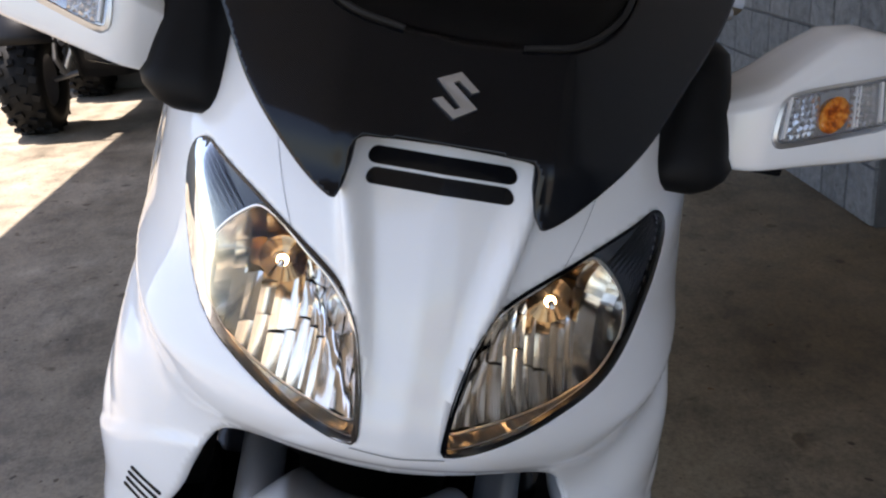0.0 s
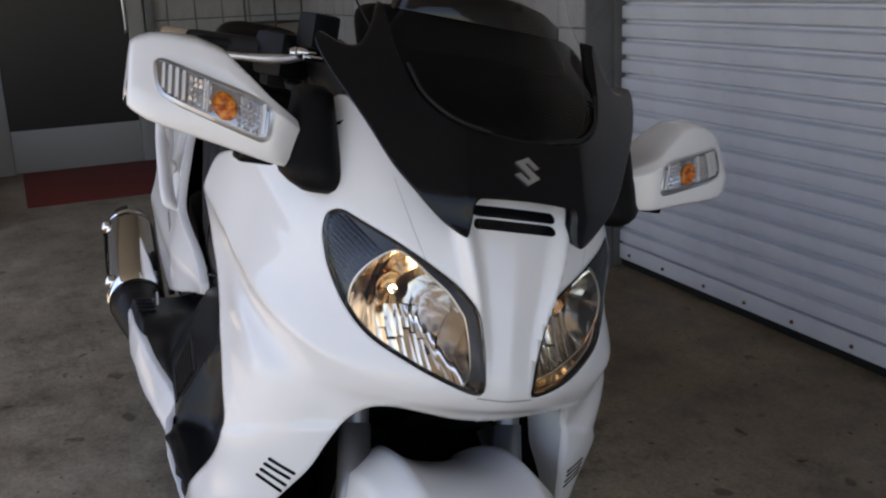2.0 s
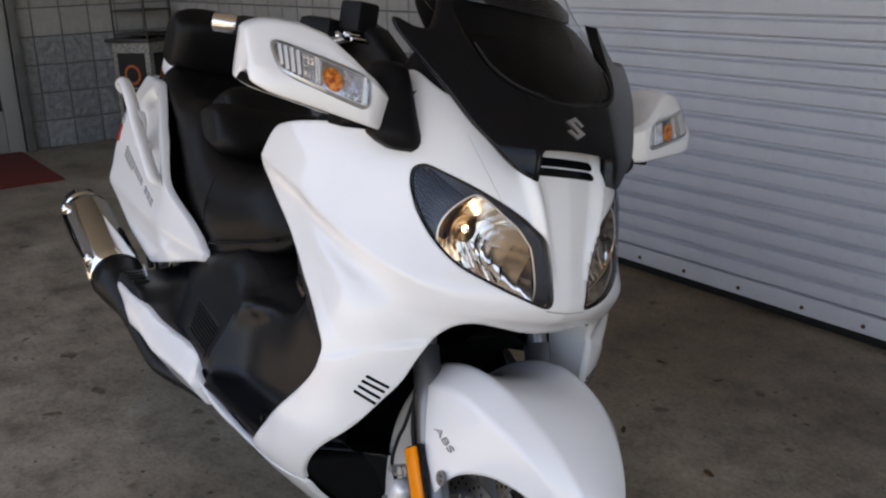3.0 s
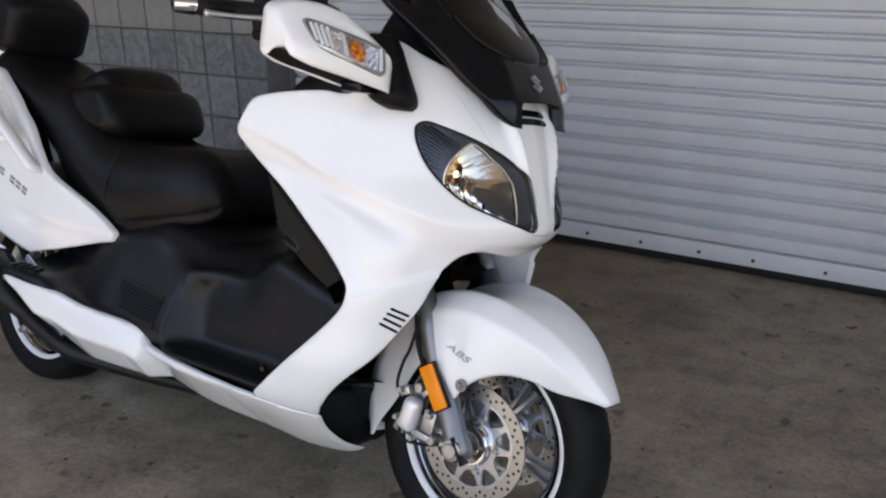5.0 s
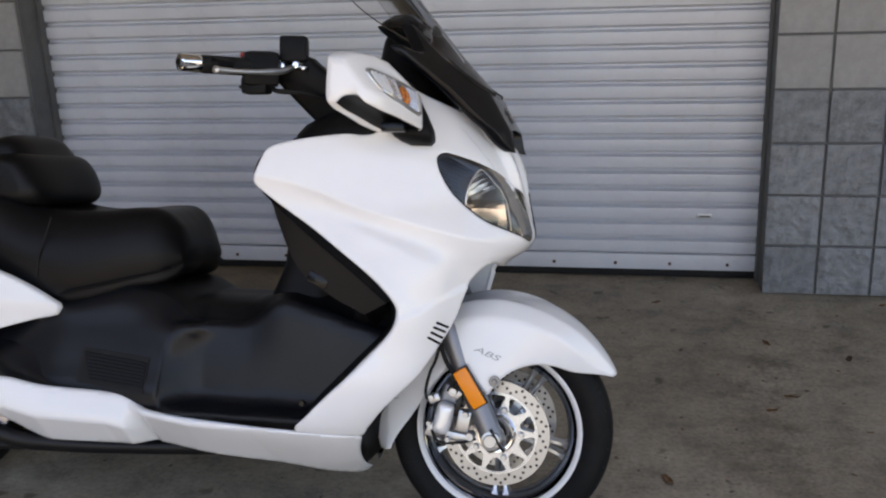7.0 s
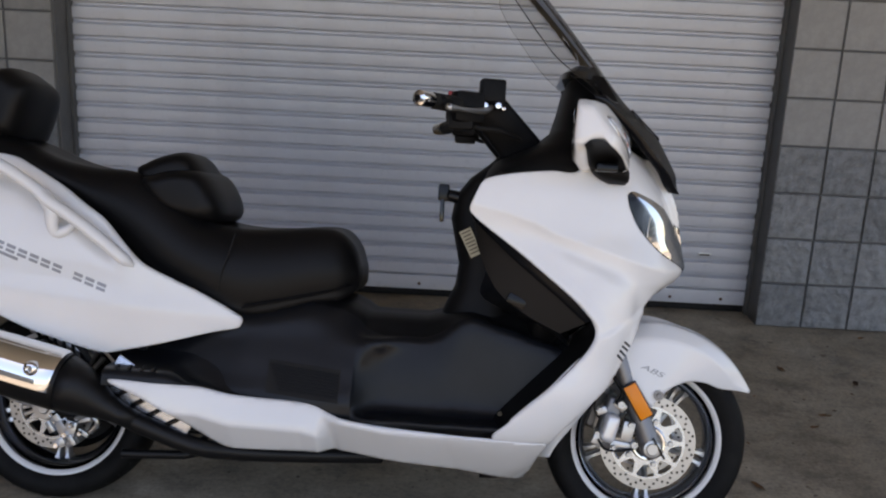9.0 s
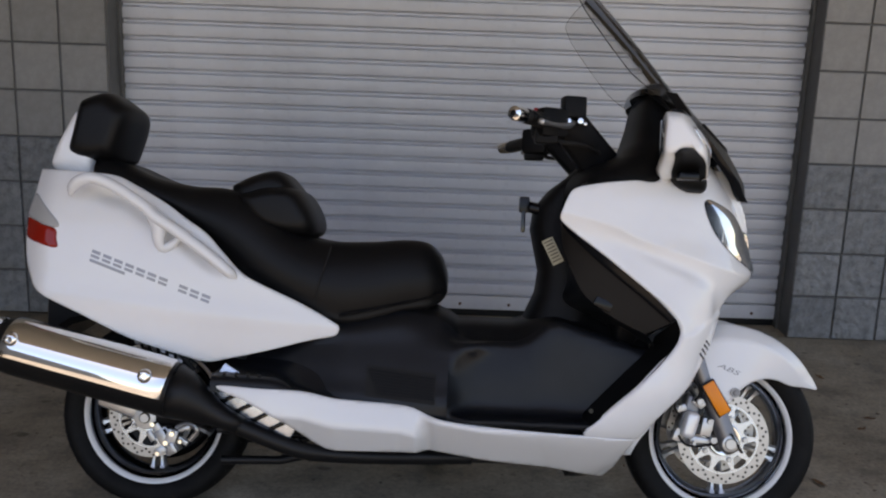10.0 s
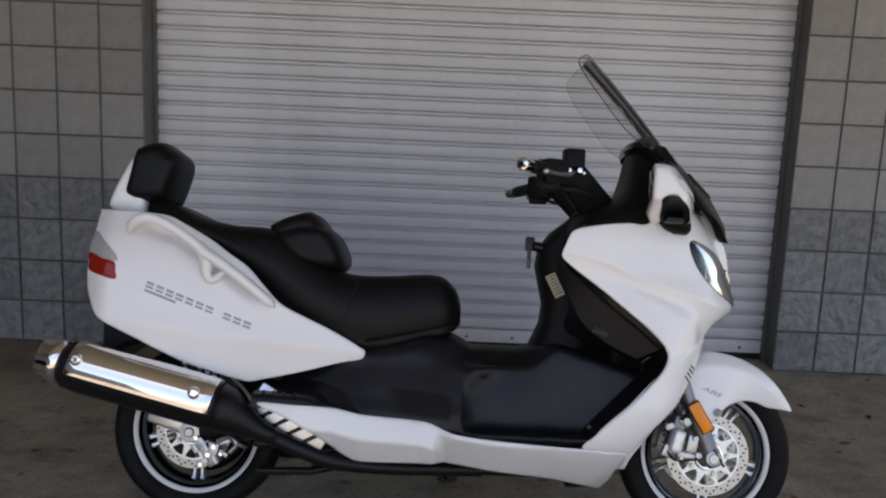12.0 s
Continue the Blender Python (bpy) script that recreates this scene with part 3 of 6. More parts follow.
def cushion(profile, half, n=28, rounding=0.3, power=2.6, swell=0.0):
    """A pad: an outline in x and z drawn sideways, its ends rounded off."""
    p = smooth_line(profile, 44, True)
    c = p.mean(0)
    bm = bmesh.new()
    rings = []
    for v in np.linspace(-1, 1, n):
        w = math.sin(v * math.pi / 2)
        k = max(1 - abs(w) ** (power / rounding), 0.0) ** (1 / power)
        k = max(k, 0.03)
        k2 = 1 - (1 - k) * 0.55
        rings.append([(c[0] + (q[0] - c[0]) * (k2 if abs(w) > 0.999 else k2), w * half, c[1] + (q[1] - c[1]) * k2) for q in p])
    loft(bm, rings, True, True)
    return bm


# ---- the motor scooter, in its own axes: x ahead, y to its left, z up ----
bike = thing("motor_scooter", "pearl white maxi scooter with black seat, leaning on its side stand", "scooter", pose(-1.593, -0.098, 0.001, 0, 0, -2.0) @ pose(0, 0, 0, -13.3, 0, 0))


def both(name, bm, mat, parent, label="", smooth=True):
    """The same part on the right and on the left."""
    other = mirrored(bm)
    return part(name, bm, mat, parent, label, smooth), part(name, other, mat, parent, label, smooth)


# front fairing with its headlight openings
HEADLIGHT = smooth_line([(.241, .888), (.238, .903), (.220, .911), (.190, .904), (.145, .889), (.100, .868), (.064, .844), (.044, .818), (.034, .776), (.030, .745), (.029, .718), (.037, .713), (.066, .724), (.110, .742), (.155, .763), (.190, .793), (.220, .832), (.236, .866)], 110, True)
FAIRING_HALF = [(0, 1.0), (.10, 1.0), (.20, 1.03), (.27, 1.06), (.302, 1.045), (.325, .99), (.36, .955), (.40, .947), (.447, .949), (.55, .939), (.615, .929), (.646, .921), (.660, .912), (.671, .894), (.688, .856), (.690, .845), (.683, .834), (.64, .806), (.515, .736), (.405, .655), (.354, .597), (.344, .562), (.363, .512), (.435, .432), (.537, .339), (.578, .306), (.582, .296), (.574, .288), (.50, .284), (.42, .281), (.392, .281), (.384, .286), (.379, .309), (.357, .348), (.325, .390), (.270, .446), (.228, .505), (.203, .545), (.185, .59), (.165, .63), (.140, .657), (.11, .6655), (.07, .6600), (.035, .6525), (0, .6500)]
right_edge = smooth_line(FAIRING_HALF, 420)
fairing_outline = np.vstack([right_edge, right_edge[-2:0:-1] * (-1, 1)])
fairing = part("front_fairing", panel(fairing_outline, fairing_surf, 0.0048, (HEADLIGHT, HEADLIGHT * (-1, 1)), 0.012), m_white, bike, "glossy pearl white front fairing", smooth="all")

ARCH = [(.150, .648), (.165, .630), (.185, .59), (.203, .545), (.228, .505), (.270, .446), (.325, .390), (.357, .348), (.379, .305)]
outer = [fairing_point(a, b, -.001) for a, b in ARCH]
wide = (.8, 1, 1, .9, .7, .5, .35, .25, .15)
inner = [(x - .105 * w, y + .012 * w, z - .004) for (x, y, z), w in zip(outer, wide)]
both("arch_return", strip([outer, [(x - .045 * w, y + .008 * w, z) for (x, y, z), w in zip(outer, wide)], inner], 40, across=8), m_white, fairing, smooth="all")

# side louvres, centre intake and panel seams
for (a, b) in (((.275, .511), (.241, .494)), ((.269, .522), (.235, .506)), ((.264, .533), (.230, .519)), ((.258, .543), (.224, .529))):
    both("louvre", patch(bmesh.new(), capsule(a, b, .0055), fairing_surf, .0012), m_black, fairing)
for z, h, w in ((.9474, .0135, .057), (.9312, .0130, .055)):
    bm = bmesh.new()
    rows = []
    for t in np.sin(np.linspace(-math.pi / 2, math.pi / 2, 49)):
        k = math.sqrt(max(1 - max((abs(t) * w - (w - h / 2)) / (h / 2), 0) ** 2, 0.0)) + 0.02
        zz = z - 0.6 * (t * w) ** 2
        rows.append([fairing_point(t * w, zz + d * h / 2 * k, l) for d, l in ((1, -.001), (1, .0013), (.3, .0013), (-.3, .0013), (-1, .0013), (-1, -.001))])
    loft(bm, rows, False, False)
    part("intake_slot", bm, m_black, fairing, "black air intake slot")
for line in ([(.158, .969), (.136, .932), (.104, .872)],):
    l = smooth_line(line, 24)
    bm = bmesh.new()
    loft(bm, [[fairing_point(p[0] + d, p[1] + d, .0008) for d in (-.0006, .0006)] for p in l], False, False)
    both("panel_seam", bm, m_fork, fairing)
l = smooth_line([(-.032, .707), (0, .7045), (.032, .707)], 20)
bm = bmesh.new()
loft(bm, [[fairing_point(p[0], p[1] + d, .0008) for d in (-.0007, .0007)] for p in l], False, False)
part("panel_seam", bm, m_fork, fairing)


# headlights
# the reflector's rim lies in a plane that runs back outwards; (distance from the middle, height)
RIM = smooth_line([(.158, .873), (.180, .852), (.1945, .828), (.1985, .804), (.193, .778), (.180, .754), (.160, .740), (.138, .7275), (.106, .716), (.073, .7085), (.050, .705), (.039, .711), (.037, .732), (.0435, .765), (.054, .799), (.062, .811), (.080, .8315), (.102, .8475), (.128, .867), (.146, .876)], 120, True)
LAMP_C = np.array((0.128, 0.812))
VERTEX_X = 0.692
tilt_rng = random.Random(12)


def rim_x(y):
    return .8368 - .48 * y


def rim_point(p, lift=0.0):
    return (rim_x(p[0]) + lift, -p[0], p[1])


def by_angle(loop, n):
    """The loop read at n even angles round the bulb."""
    d = np.asarray(loop) - LAMP_C
    w = np.unwrap(np.arctan2(d[:, 1], d[:, 0]))
    if w[-1] < w[0]:
        w, loop = w[::-1], np.asarray(loop)[::-1]
    at = w[0] + np.mod(np.linspace(0, 2 * math.pi, n, endpoint=False) - w[0], 2 * math.pi)
    w, loop = np.append(w, w[0] + 2 * math.pi), np.vstack([loop, loop[:1]])
    return np.stack([np.interp(at, w, loop[:, k]) for k in (0, 1)], 1)


RIM_ANGLES = by_angle(RIM, 360)
RIM_REACH = np.linalg.norm(RIM_ANGLES - LAMP_C, axis=1)


def bowl_x(y, z):
    """Depth of the reflector bowl."""
    d = np.array((y, z)) - LAMP_C
    w = math.degrees(math.atan2(d[1], d[0])) % 360
    q = min(np.linalg.norm(d) / np.interp(w, np.arange(361), np.append(RIM_REACH, RIM_REACH[0])), 1.0)
    return VERTEX_X + (rim_x(y) - .003 - VERTEX_X) * q ** 1.7


def reflector_flutes():
    """A bowl of upright mirror flutes, each broken into facets that are turned their own way."""
    bm = bmesh.new()
    lo, hi = RIM[:, 0].min(), RIM[:, 0].max()
    ring = np.vstack([RIM, RIM[:1]])

    def span(a):
        zs = []
        for p, q in zip(ring, ring[1:]):
            if (p[0] - a) * (q[0] - a) <= 0 and p[0] != q[0]:
                zs.append(p[1] + (q[1] - p[1]) * (a - p[0]) / (q[0] - p[0]))
        return (min(zs), max(zs)) if len(zs) > 1 else (.8, .8)

    edges = np.cumsum([0] + [tilt_rng.uniform(.007, .015) for _ in range(13)])
    edges = lo + .0004 + edges / edges[-1] * (hi - lo - .0008)
    cuts = (.60, .752, .790, .828, .95)
    for k, (a0, a1) in enumerate(zip(edges, edges[1:])):
        mid = (a0 + a1) / 2
        plain = ease(mid, .150, .168) * .75          # towards the outer side the bowl is smoother
        for c0, c1 in zip(cuts, cuts[1:]):
            c0, c1 = (c + .006 * math.sin(k * 1.9 + c * 90) for c in (c0, c1))
            turn = tilt_rng.uniform(-.26, .26) * (1 - plain)
            nod = tilt_rng.uniform(-.22, .22) * (1 - plain)
            rows = []
            for a in np.linspace(a0, a1, 5):
                z0, z1 = span(a)
                y0, y1 = min(max(z0, c0), z1), max(min(z1, c1), z0)
                if y1 - y0 < 1e-4:
                    continue
                u = (a - mid) / (a1 - a0)
                rows.append([(min(bowl_x(a, b) + turn * (a - mid) + nod * (b - (y0 + y1) / 2) + (1 - plain) * .0016 * (4 * u * u - 1), rim_x(a) - .002), -a, b) for b in np.linspace(y0, y1, 6)])
            if len(rows) > 1:
                loft(bm, rows, False, False)
    return bm


def rib_surf(a, b, lift):
    return fairing_point(a, b, lift - .0065)


def shrunk(outline, by):
    """An outline moved inwards by some metres."""
    t = np.roll(outline, -1, 0) - np.roll(outline, 1, 0)
    nrm = np.stack([t[:, 1], -t[:, 0]], 1) / np.linalg.norm(t, axis=1)[:, None]
    area = ((outline[:, 0] * np.roll(outline[:, 1], -1)) - (np.roll(outline[:, 0], -1) * outline[:, 1])).sum()
    return outline - nrm * by * (1 if area > 0 else -1)


def lens_angle(y, z):
    """Angle round the fairing's axis at which its surface stands y metres from the middle."""
    lo, hi = 0.0, 1.2
    for _ in range(30):
        m = (lo + hi) / 2
        lo, hi = (m, hi) if -fairing_point(.4 * m, z)[1] < y else (lo, m)
    return lo


RIM_ON_LENS = np.array([(.4 * lens_angle(y, z), z) for y, z in RIM])


def lens_surf(a, b, lift):
    """The lens swells a little out of the fairing."""
    d = np.sqrt(((HEADLIGHT - (a, b)) ** 2).sum(1)).min()
    return fairing_point(a, b, lift + .0015 + .007 * (1 - math.exp(-d / .018)))


def headlight(side):
    flip = (lambda bm: bm) if side < 0 else mirrored
    edge3d = [fairing_point(p[0], p[1], -.0065) for p in HEADLIGHT]
    outer = by_angle([(-p[1], p[2]) for p in edge3d], 160)
    outer = [fairing_point(.4 * a, z, -.0065) for a, z in ((lens_angle(y, z), z) for y, z in outer)]
    inner = by_angle(RIM, 160)
    bm = bmesh.new()
    loft(bm, [[tuple(Vector(o).lerp(Vector(rim_point(p)), k)) for o, p in zip(outer, inner)] for k in (0, .25, .5, .75, 1)], True, False)
    body = part("headlight", flip(bm), m_trim, bike, "lit clear-lens headlight with dark ribbed trim", smooth="all")
    part("reflector", flip(reflector_flutes()), m_reflector, body, "fluted mirror reflector", smooth="all")
    bm = bmesh.new()
    tube(bm, [rim_point(p, .001) for p in RIM] + [rim_point(RIM[0], .001)], .0017, 8, caps=False)
    part("reflector_rim", flip(bm), m_rim, body, smooth="all")
    bm = bmesh.new()
    loft(bm, [[rim_point(LAMP_C + (q - LAMP_C) * k, l) for q in RIM] for k, l in ((1.0, -.001), (1.03, -.05), (.8, -.09), (.4, -.11))], True, False)
    bm.faces.new([v for v in bm.verts[:][-len(RIM):]])
    part("lamp_shell", flip(bm), m_black, body)
    # ribs across the upper corner of the trim
    way, across = np.array((-.86, -.51)), np.array((.51, -.86))
    for k in range(11):
        o = np.array((.216, .902)) + across * (k - .4) * .0062
        pts = np.array([o + way * d for d in np.linspace(-.05, .10, 76)])
        ok = inside(shrunk(HEADLIGHT, .006), pts) & ~inside(shrunk(RIM_ON_LENS, -.003), pts)
        pts = pts[ok]
        if len(pts) > 4:
            bm = bmesh.new()
            loft(bm, [[rib_surf(*(p + across * w), l) for w, l in ((-.0021, .0), (-.0008, .0026), (.0008, .0026), (.0021, .0))] for p in (pts[0], pts[len(pts) // 2], pts[-1])], False, False)
            part("rib", flip(bm), m_smoke, body, smooth=False)
    part("bezel", flip(ring_band(HEADLIGHT, fairing_surf, 0.0028, 0.0015, -.001, .0012)), m_black, body, "black rubber bezel")
    lens = part("lens", flip(panel(HEADLIGHT, lens_surf, 0.006, (), 0)), m_lens, body, "clear lens", smooth="all")
    lens.visible_shadow = False
    # bulb: flared cup with the warm glow put into its bronze colour, glass tube with its lit coil and a silvered cap
    base_p, ax = Vector((.712, -.129, .812)), Vector((1, -0.05, -.04)).normalized()
    bm = bmesh.new()
    tube(bm, [tuple(base_p + ax * d) for d in (-.014, -.010, .000, .008, .009, .002, -.006)], [.014, .0205, .0225, .0235, .0220, .0165, .0125], 26, caps=False)
    part("bulb_cup", flip(bm), m_bronze, body, "bulb cup tinted bronze for the warm glow", smooth="all")
    bm = bmesh.new()
    tube(bm, [tuple(base_p + ax * d) for d in (-.006, -.002, .012, .014)], [.0058, .0062, .0056, .003], 14)
    part("bulb", flip(bm), m_bulb, body, "glowing warm bulb")
    bm = bmesh.new()
    tube(bm, [tuple(base_p + ax * d) for d in (.0125, .014, .019, .021, .022)], [.0034, .0040, .0036, .0026, .0008], 14)
    part("bulb_cap", flip(bm), m_chrome, body, "silvered bulb cap", smooth="all")
    return body


headlight(-1), headlight(1)


# black windscreen cowl, screen and emblem
def crest_x(z):
    return float(hermite((.90, .924, 1.009, 1.066, 1.154, 1.251, 1.366, 1.501, 1.54), (.862, .849, .803, .768, .691, .614, .519, .395, .355), [z])[0])


def cowl_surf(a, b, lift):
    y = abs(a)
    fold = max(y - .088, 0)
    x = crest_x(b) - .25 * y * y - .02 * y - .45 * fold * fold / (fold + .012) - .014 * ease(.972 - b, 0, .05) * ease(y, .06, .085)
    if lift < 0:                                  # the turned-in rim draws in towards the middle
        return (x + lift, a * (1 + lift * 1.2), b - lift * .1)
    return (x + lift, a, b + lift * 0.5)


COWL_HALF = [(0, .970), (.05, .968), (.074, .963), (.079, .935), (.083, .918), (.091, .917), (.117, .932), (.150, .962), (.178, .992), (.206, 1.034), (.237, 1.078), (.257, 1.112), (.263, 1.132), (.257, 1.141), (.246, 1.136), (.230, 1.130), (.208, 1.133), (.190, 1.163), (.180, 1.192), (.172, 1.192), (.160, 1.13), (.135, 1.078), (.09, 1.053), (0, 1.045)]
edge = smooth_line(COWL_HALF, 260)
cowl = part("windscreen_cowl", panel(np.vstack([edge, edge[-2:0:-1] * (-1, 1)]), cowl_surf, 0.0026, (), 0.028), m_black, bike, "satin black cowl round the windscreen", smooth="all")
for s in (-1, 1):
    ridge = [(.150 * s, 1.12), (.135 * s, 1.085), (.10 * s, 1.06), (.05 * s, 1.05)]
    part("seal", tube(bmesh.new(), [cowl_surf(p[0], p[1], .0015) for p in smooth_line(ridge, 16)], .0025, 8), m_rubber, cowl)


BASE_HALF = [(0, 1.02), (.08, 1.03), (.13, 1.055), (.165, 1.085), (.195, 1.105), (.197, 1.15), (.182, 1.190), (.12, 1.203), (0, 1.207)]
edge = smooth_line(BASE_HALF, 120)
part("screen_base", panel(np.vstack([edge, edge[-2:0:-1] * (-1, 1)]), lambda a, b, lift: (crest_x(b) - .030 - .9 * a * a - .5 * max(b - 1.06, 0) + lift, a, b), 0.008, (), 0.004), m_matt, bike, "matt black panel behind the screen", smooth="all")


def screen_surf(a, b, lift):
    k = 1.2 + 2.2 * ease(b, 1.08, 1.25)
    return (crest_x(b) - .006 - k * a * a + lift, a, b)


SCREEN_HALF = [(0, .99), (.09, .995), (.125, 1.03), (.160, 1.10), (.188, 1.18), (.197, 1.27), (.194, 1.36), (.186, 1.412), (.168, 1.450), (.12, 1.478), (.06, 1.495), (0, 1.50)]
edge = smooth_line(SCREEN_HALF, 200)
screen_outline = np.vstack([edge, edge[-2:0:-1] * (-1, 1)])
screen = part("windscreen", panel(screen_outline, screen_surf, 0.009, (), 0), m_screen, bike, "clear smoke-tinted windscreen", smooth="all")
screen.visible_shadow = False
for s in (-1, 1):
    pts = [screen_surf(p[0], p[1], -.002) for p in screen_outline if p[1] > 1.15 and p[0] * s > .0]
    pts.sort(key=lambda q: q[2])
    part("screen_edge", tube(bmesh.new(), pts, .0015 if s < 0 else .0007, 6), m_smoke, screen)
# emblem: a slanted zigzag
bm = bmesh.new()
quad = [(y * .00044, 1.007 - v * .00042) for y, v in ((2, -41), (40, -12), (26, -6), (0, -25), (-10, -20), (40, 19), (-1, 42), (-43, 13), (-27, 7), (-1, 26), (9, 21), (-40, -23))]
top = [bm.verts.new(cowl_surf(y, z, .004)) for y, z in quad]
low = [bm.verts.new(cowl_surf(y, z, .0005)) for y, z in quad]
for ids in ((0, 1, 2, 3), (0, 3, 4, 11), (11, 4, 5, 10), (5, 6, 9, 10), (6, 7, 8, 9)):
    bm.faces.new([top[k] for k in ids])
for i in range(len(quad)):
    j = (i + 1) % len(quad)
    bm.faces.new((top[i], low[i], low[j], top[j]))
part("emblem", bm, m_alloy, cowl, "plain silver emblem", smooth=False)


# dashboard block behind the screen and the black deck over the leg shield
def slab_ring(z, x0, x1, hw, n=40, power=3.2):
    c, hx = (x0 + x1) / 2, (x1 - x0) / 2
    out = []
    for a in np.linspace(0, 2 * math.pi, n, endpoint=False):
        ca, sa = math.cos(a), math.sin(a)
        out.append((c + hx * math.copysign(abs(ca) ** (2 / power), ca), hw * math.copysign(abs(sa) ** (2 / power), sa), z))
    return out


bm = bmesh.new()
loft(bm, [slab_ring(*r) for r in ((.86, .33, .56, .25), (.925, .325, .58, .286), (.95, .335, .60, .284), (.972, .352, .62, .272), (.995, .392, .645, .252), (1.02, .448, .665, .228), (1.06, .495, .66, .20), (1.12, .512, .64, .165), (1.17, .522, .61, .145), (1.20, .535, .585, .12))])
dash = part("dashboard", bm, m_matt, bike, "matt black dashboard behind the screen")
bm = bmesh.new()
loft(bm, [slab_ring(*r) for r in ((1.195, .508, .60, .14), (1.213, .512, .60, .135), (1.23, .535, .59, .105), (1.24, .55, .58, .06))])
part("instrument_hood", bm, m_dark_glass, dash, "shiny dark instrument cover")


# mirrors with turn signals
MIRROR_LOOP = smooth_line([(.10, 1.0), (.30, .99), (.40, .94), (.62, .70), (.90, .40), (.985, .26), (1.0, .10), (.990, .03), (.955, .02), (.90, .12), (.70, .19), (.45, .17), (.29, .05), (.22, .02), (.07, .03), (.01, .11), (.0, .3), (.02, .7), (.04, .96)], 96, True)


MIRROR_SHORT = .872


def upright(y, u, v):
    """The front face stands upright at the inner end and leans back towards the outer one."""
    w = float(np.interp(y, (.31, .36, .42, .50), (1, .8, .45, .12)))
    if u < .3 or v < .2:
        return u
    return u * (1 - w) + w * max(u, float(np.interp(v, (.2, .80, .95, 1.0), (1, .99, .88, .40))))


def mirror_point(y, t, k=1.0):
    """Section of the housing at a sideways place y (positive outwards); t runs from 0 to 1 round it."""
    top = float(np.interp(y, (.245, .274, .323, .345, .377, .41, .46, .51, .535), (1.000, 1.018, 1.044, 1.058, 1.085, 1.103, 1.108, 1.100, 1.087)))
    low = float(np.interp(y, (.245, .30, .38, .50, .535), (.950, .954, .967, .986, .999)))
    front = float(np.interp(y, (.245, .274, .312, .33, .46, .51, .535), (.630, .648, .669, .669, .640, .622, .604)))
    back = float(np.interp(y, (.245, .36, .535), (.562, .533, .520)))
    u, v = MIRROR_LOOP[int(round(t * 96)) % 96]
    u = upright(y, u, v)
    u, v = .5 + (u - .5) * k, .5 + (v - .5) * k
    return (back + (front - back) * u, -(.245 + (y - .245) * MIRROR_SHORT), low + (top - low) * v)


FRONT_LOOP = MIRROR_LOOP[np.argsort(MIRROR_LOOP[:, 1])]
FRONT_LOOP = FRONT_LOOP[(FRONT_LOOP[:, 0] > .3) & (FRONT_LOOP[:, 1] > .22)]


def signal_surf(a, b, lift):
    """Front of the mirror housing over sideways place a and height b."""
    own, a = a, .245 + (a - .245) / MIRROR_SHORT
    lo = float(np.interp(a, (.245, .30, .38, .50, .535), (.950, .954, .967, .986, .999)))
    hi = float(np.interp(a, (.245, .274, .323, .345, .377, .41, .46, .51, .535), (1.000, 1.018, 1.044, 1.058, 1.085, 1.103, 1.108, 1.100, 1.087)))
    front = float(np.interp(a, (.245, .274, .312, .33, .46, .51, .535), (.630, .648, .669, .669, .640, .622, .604)))
    back = float(np.interp(a, (.245, .36, .535), (.562, .533, .520)))
    v = (b - lo) / (hi - lo)
    u = upright(a, float(np.interp(v, FRONT_LOOP[:, 1], FRONT_LOOP[:, 0])), v)
    return (back + (front - back) * u + lift * .75, -own, b + lift * .65)


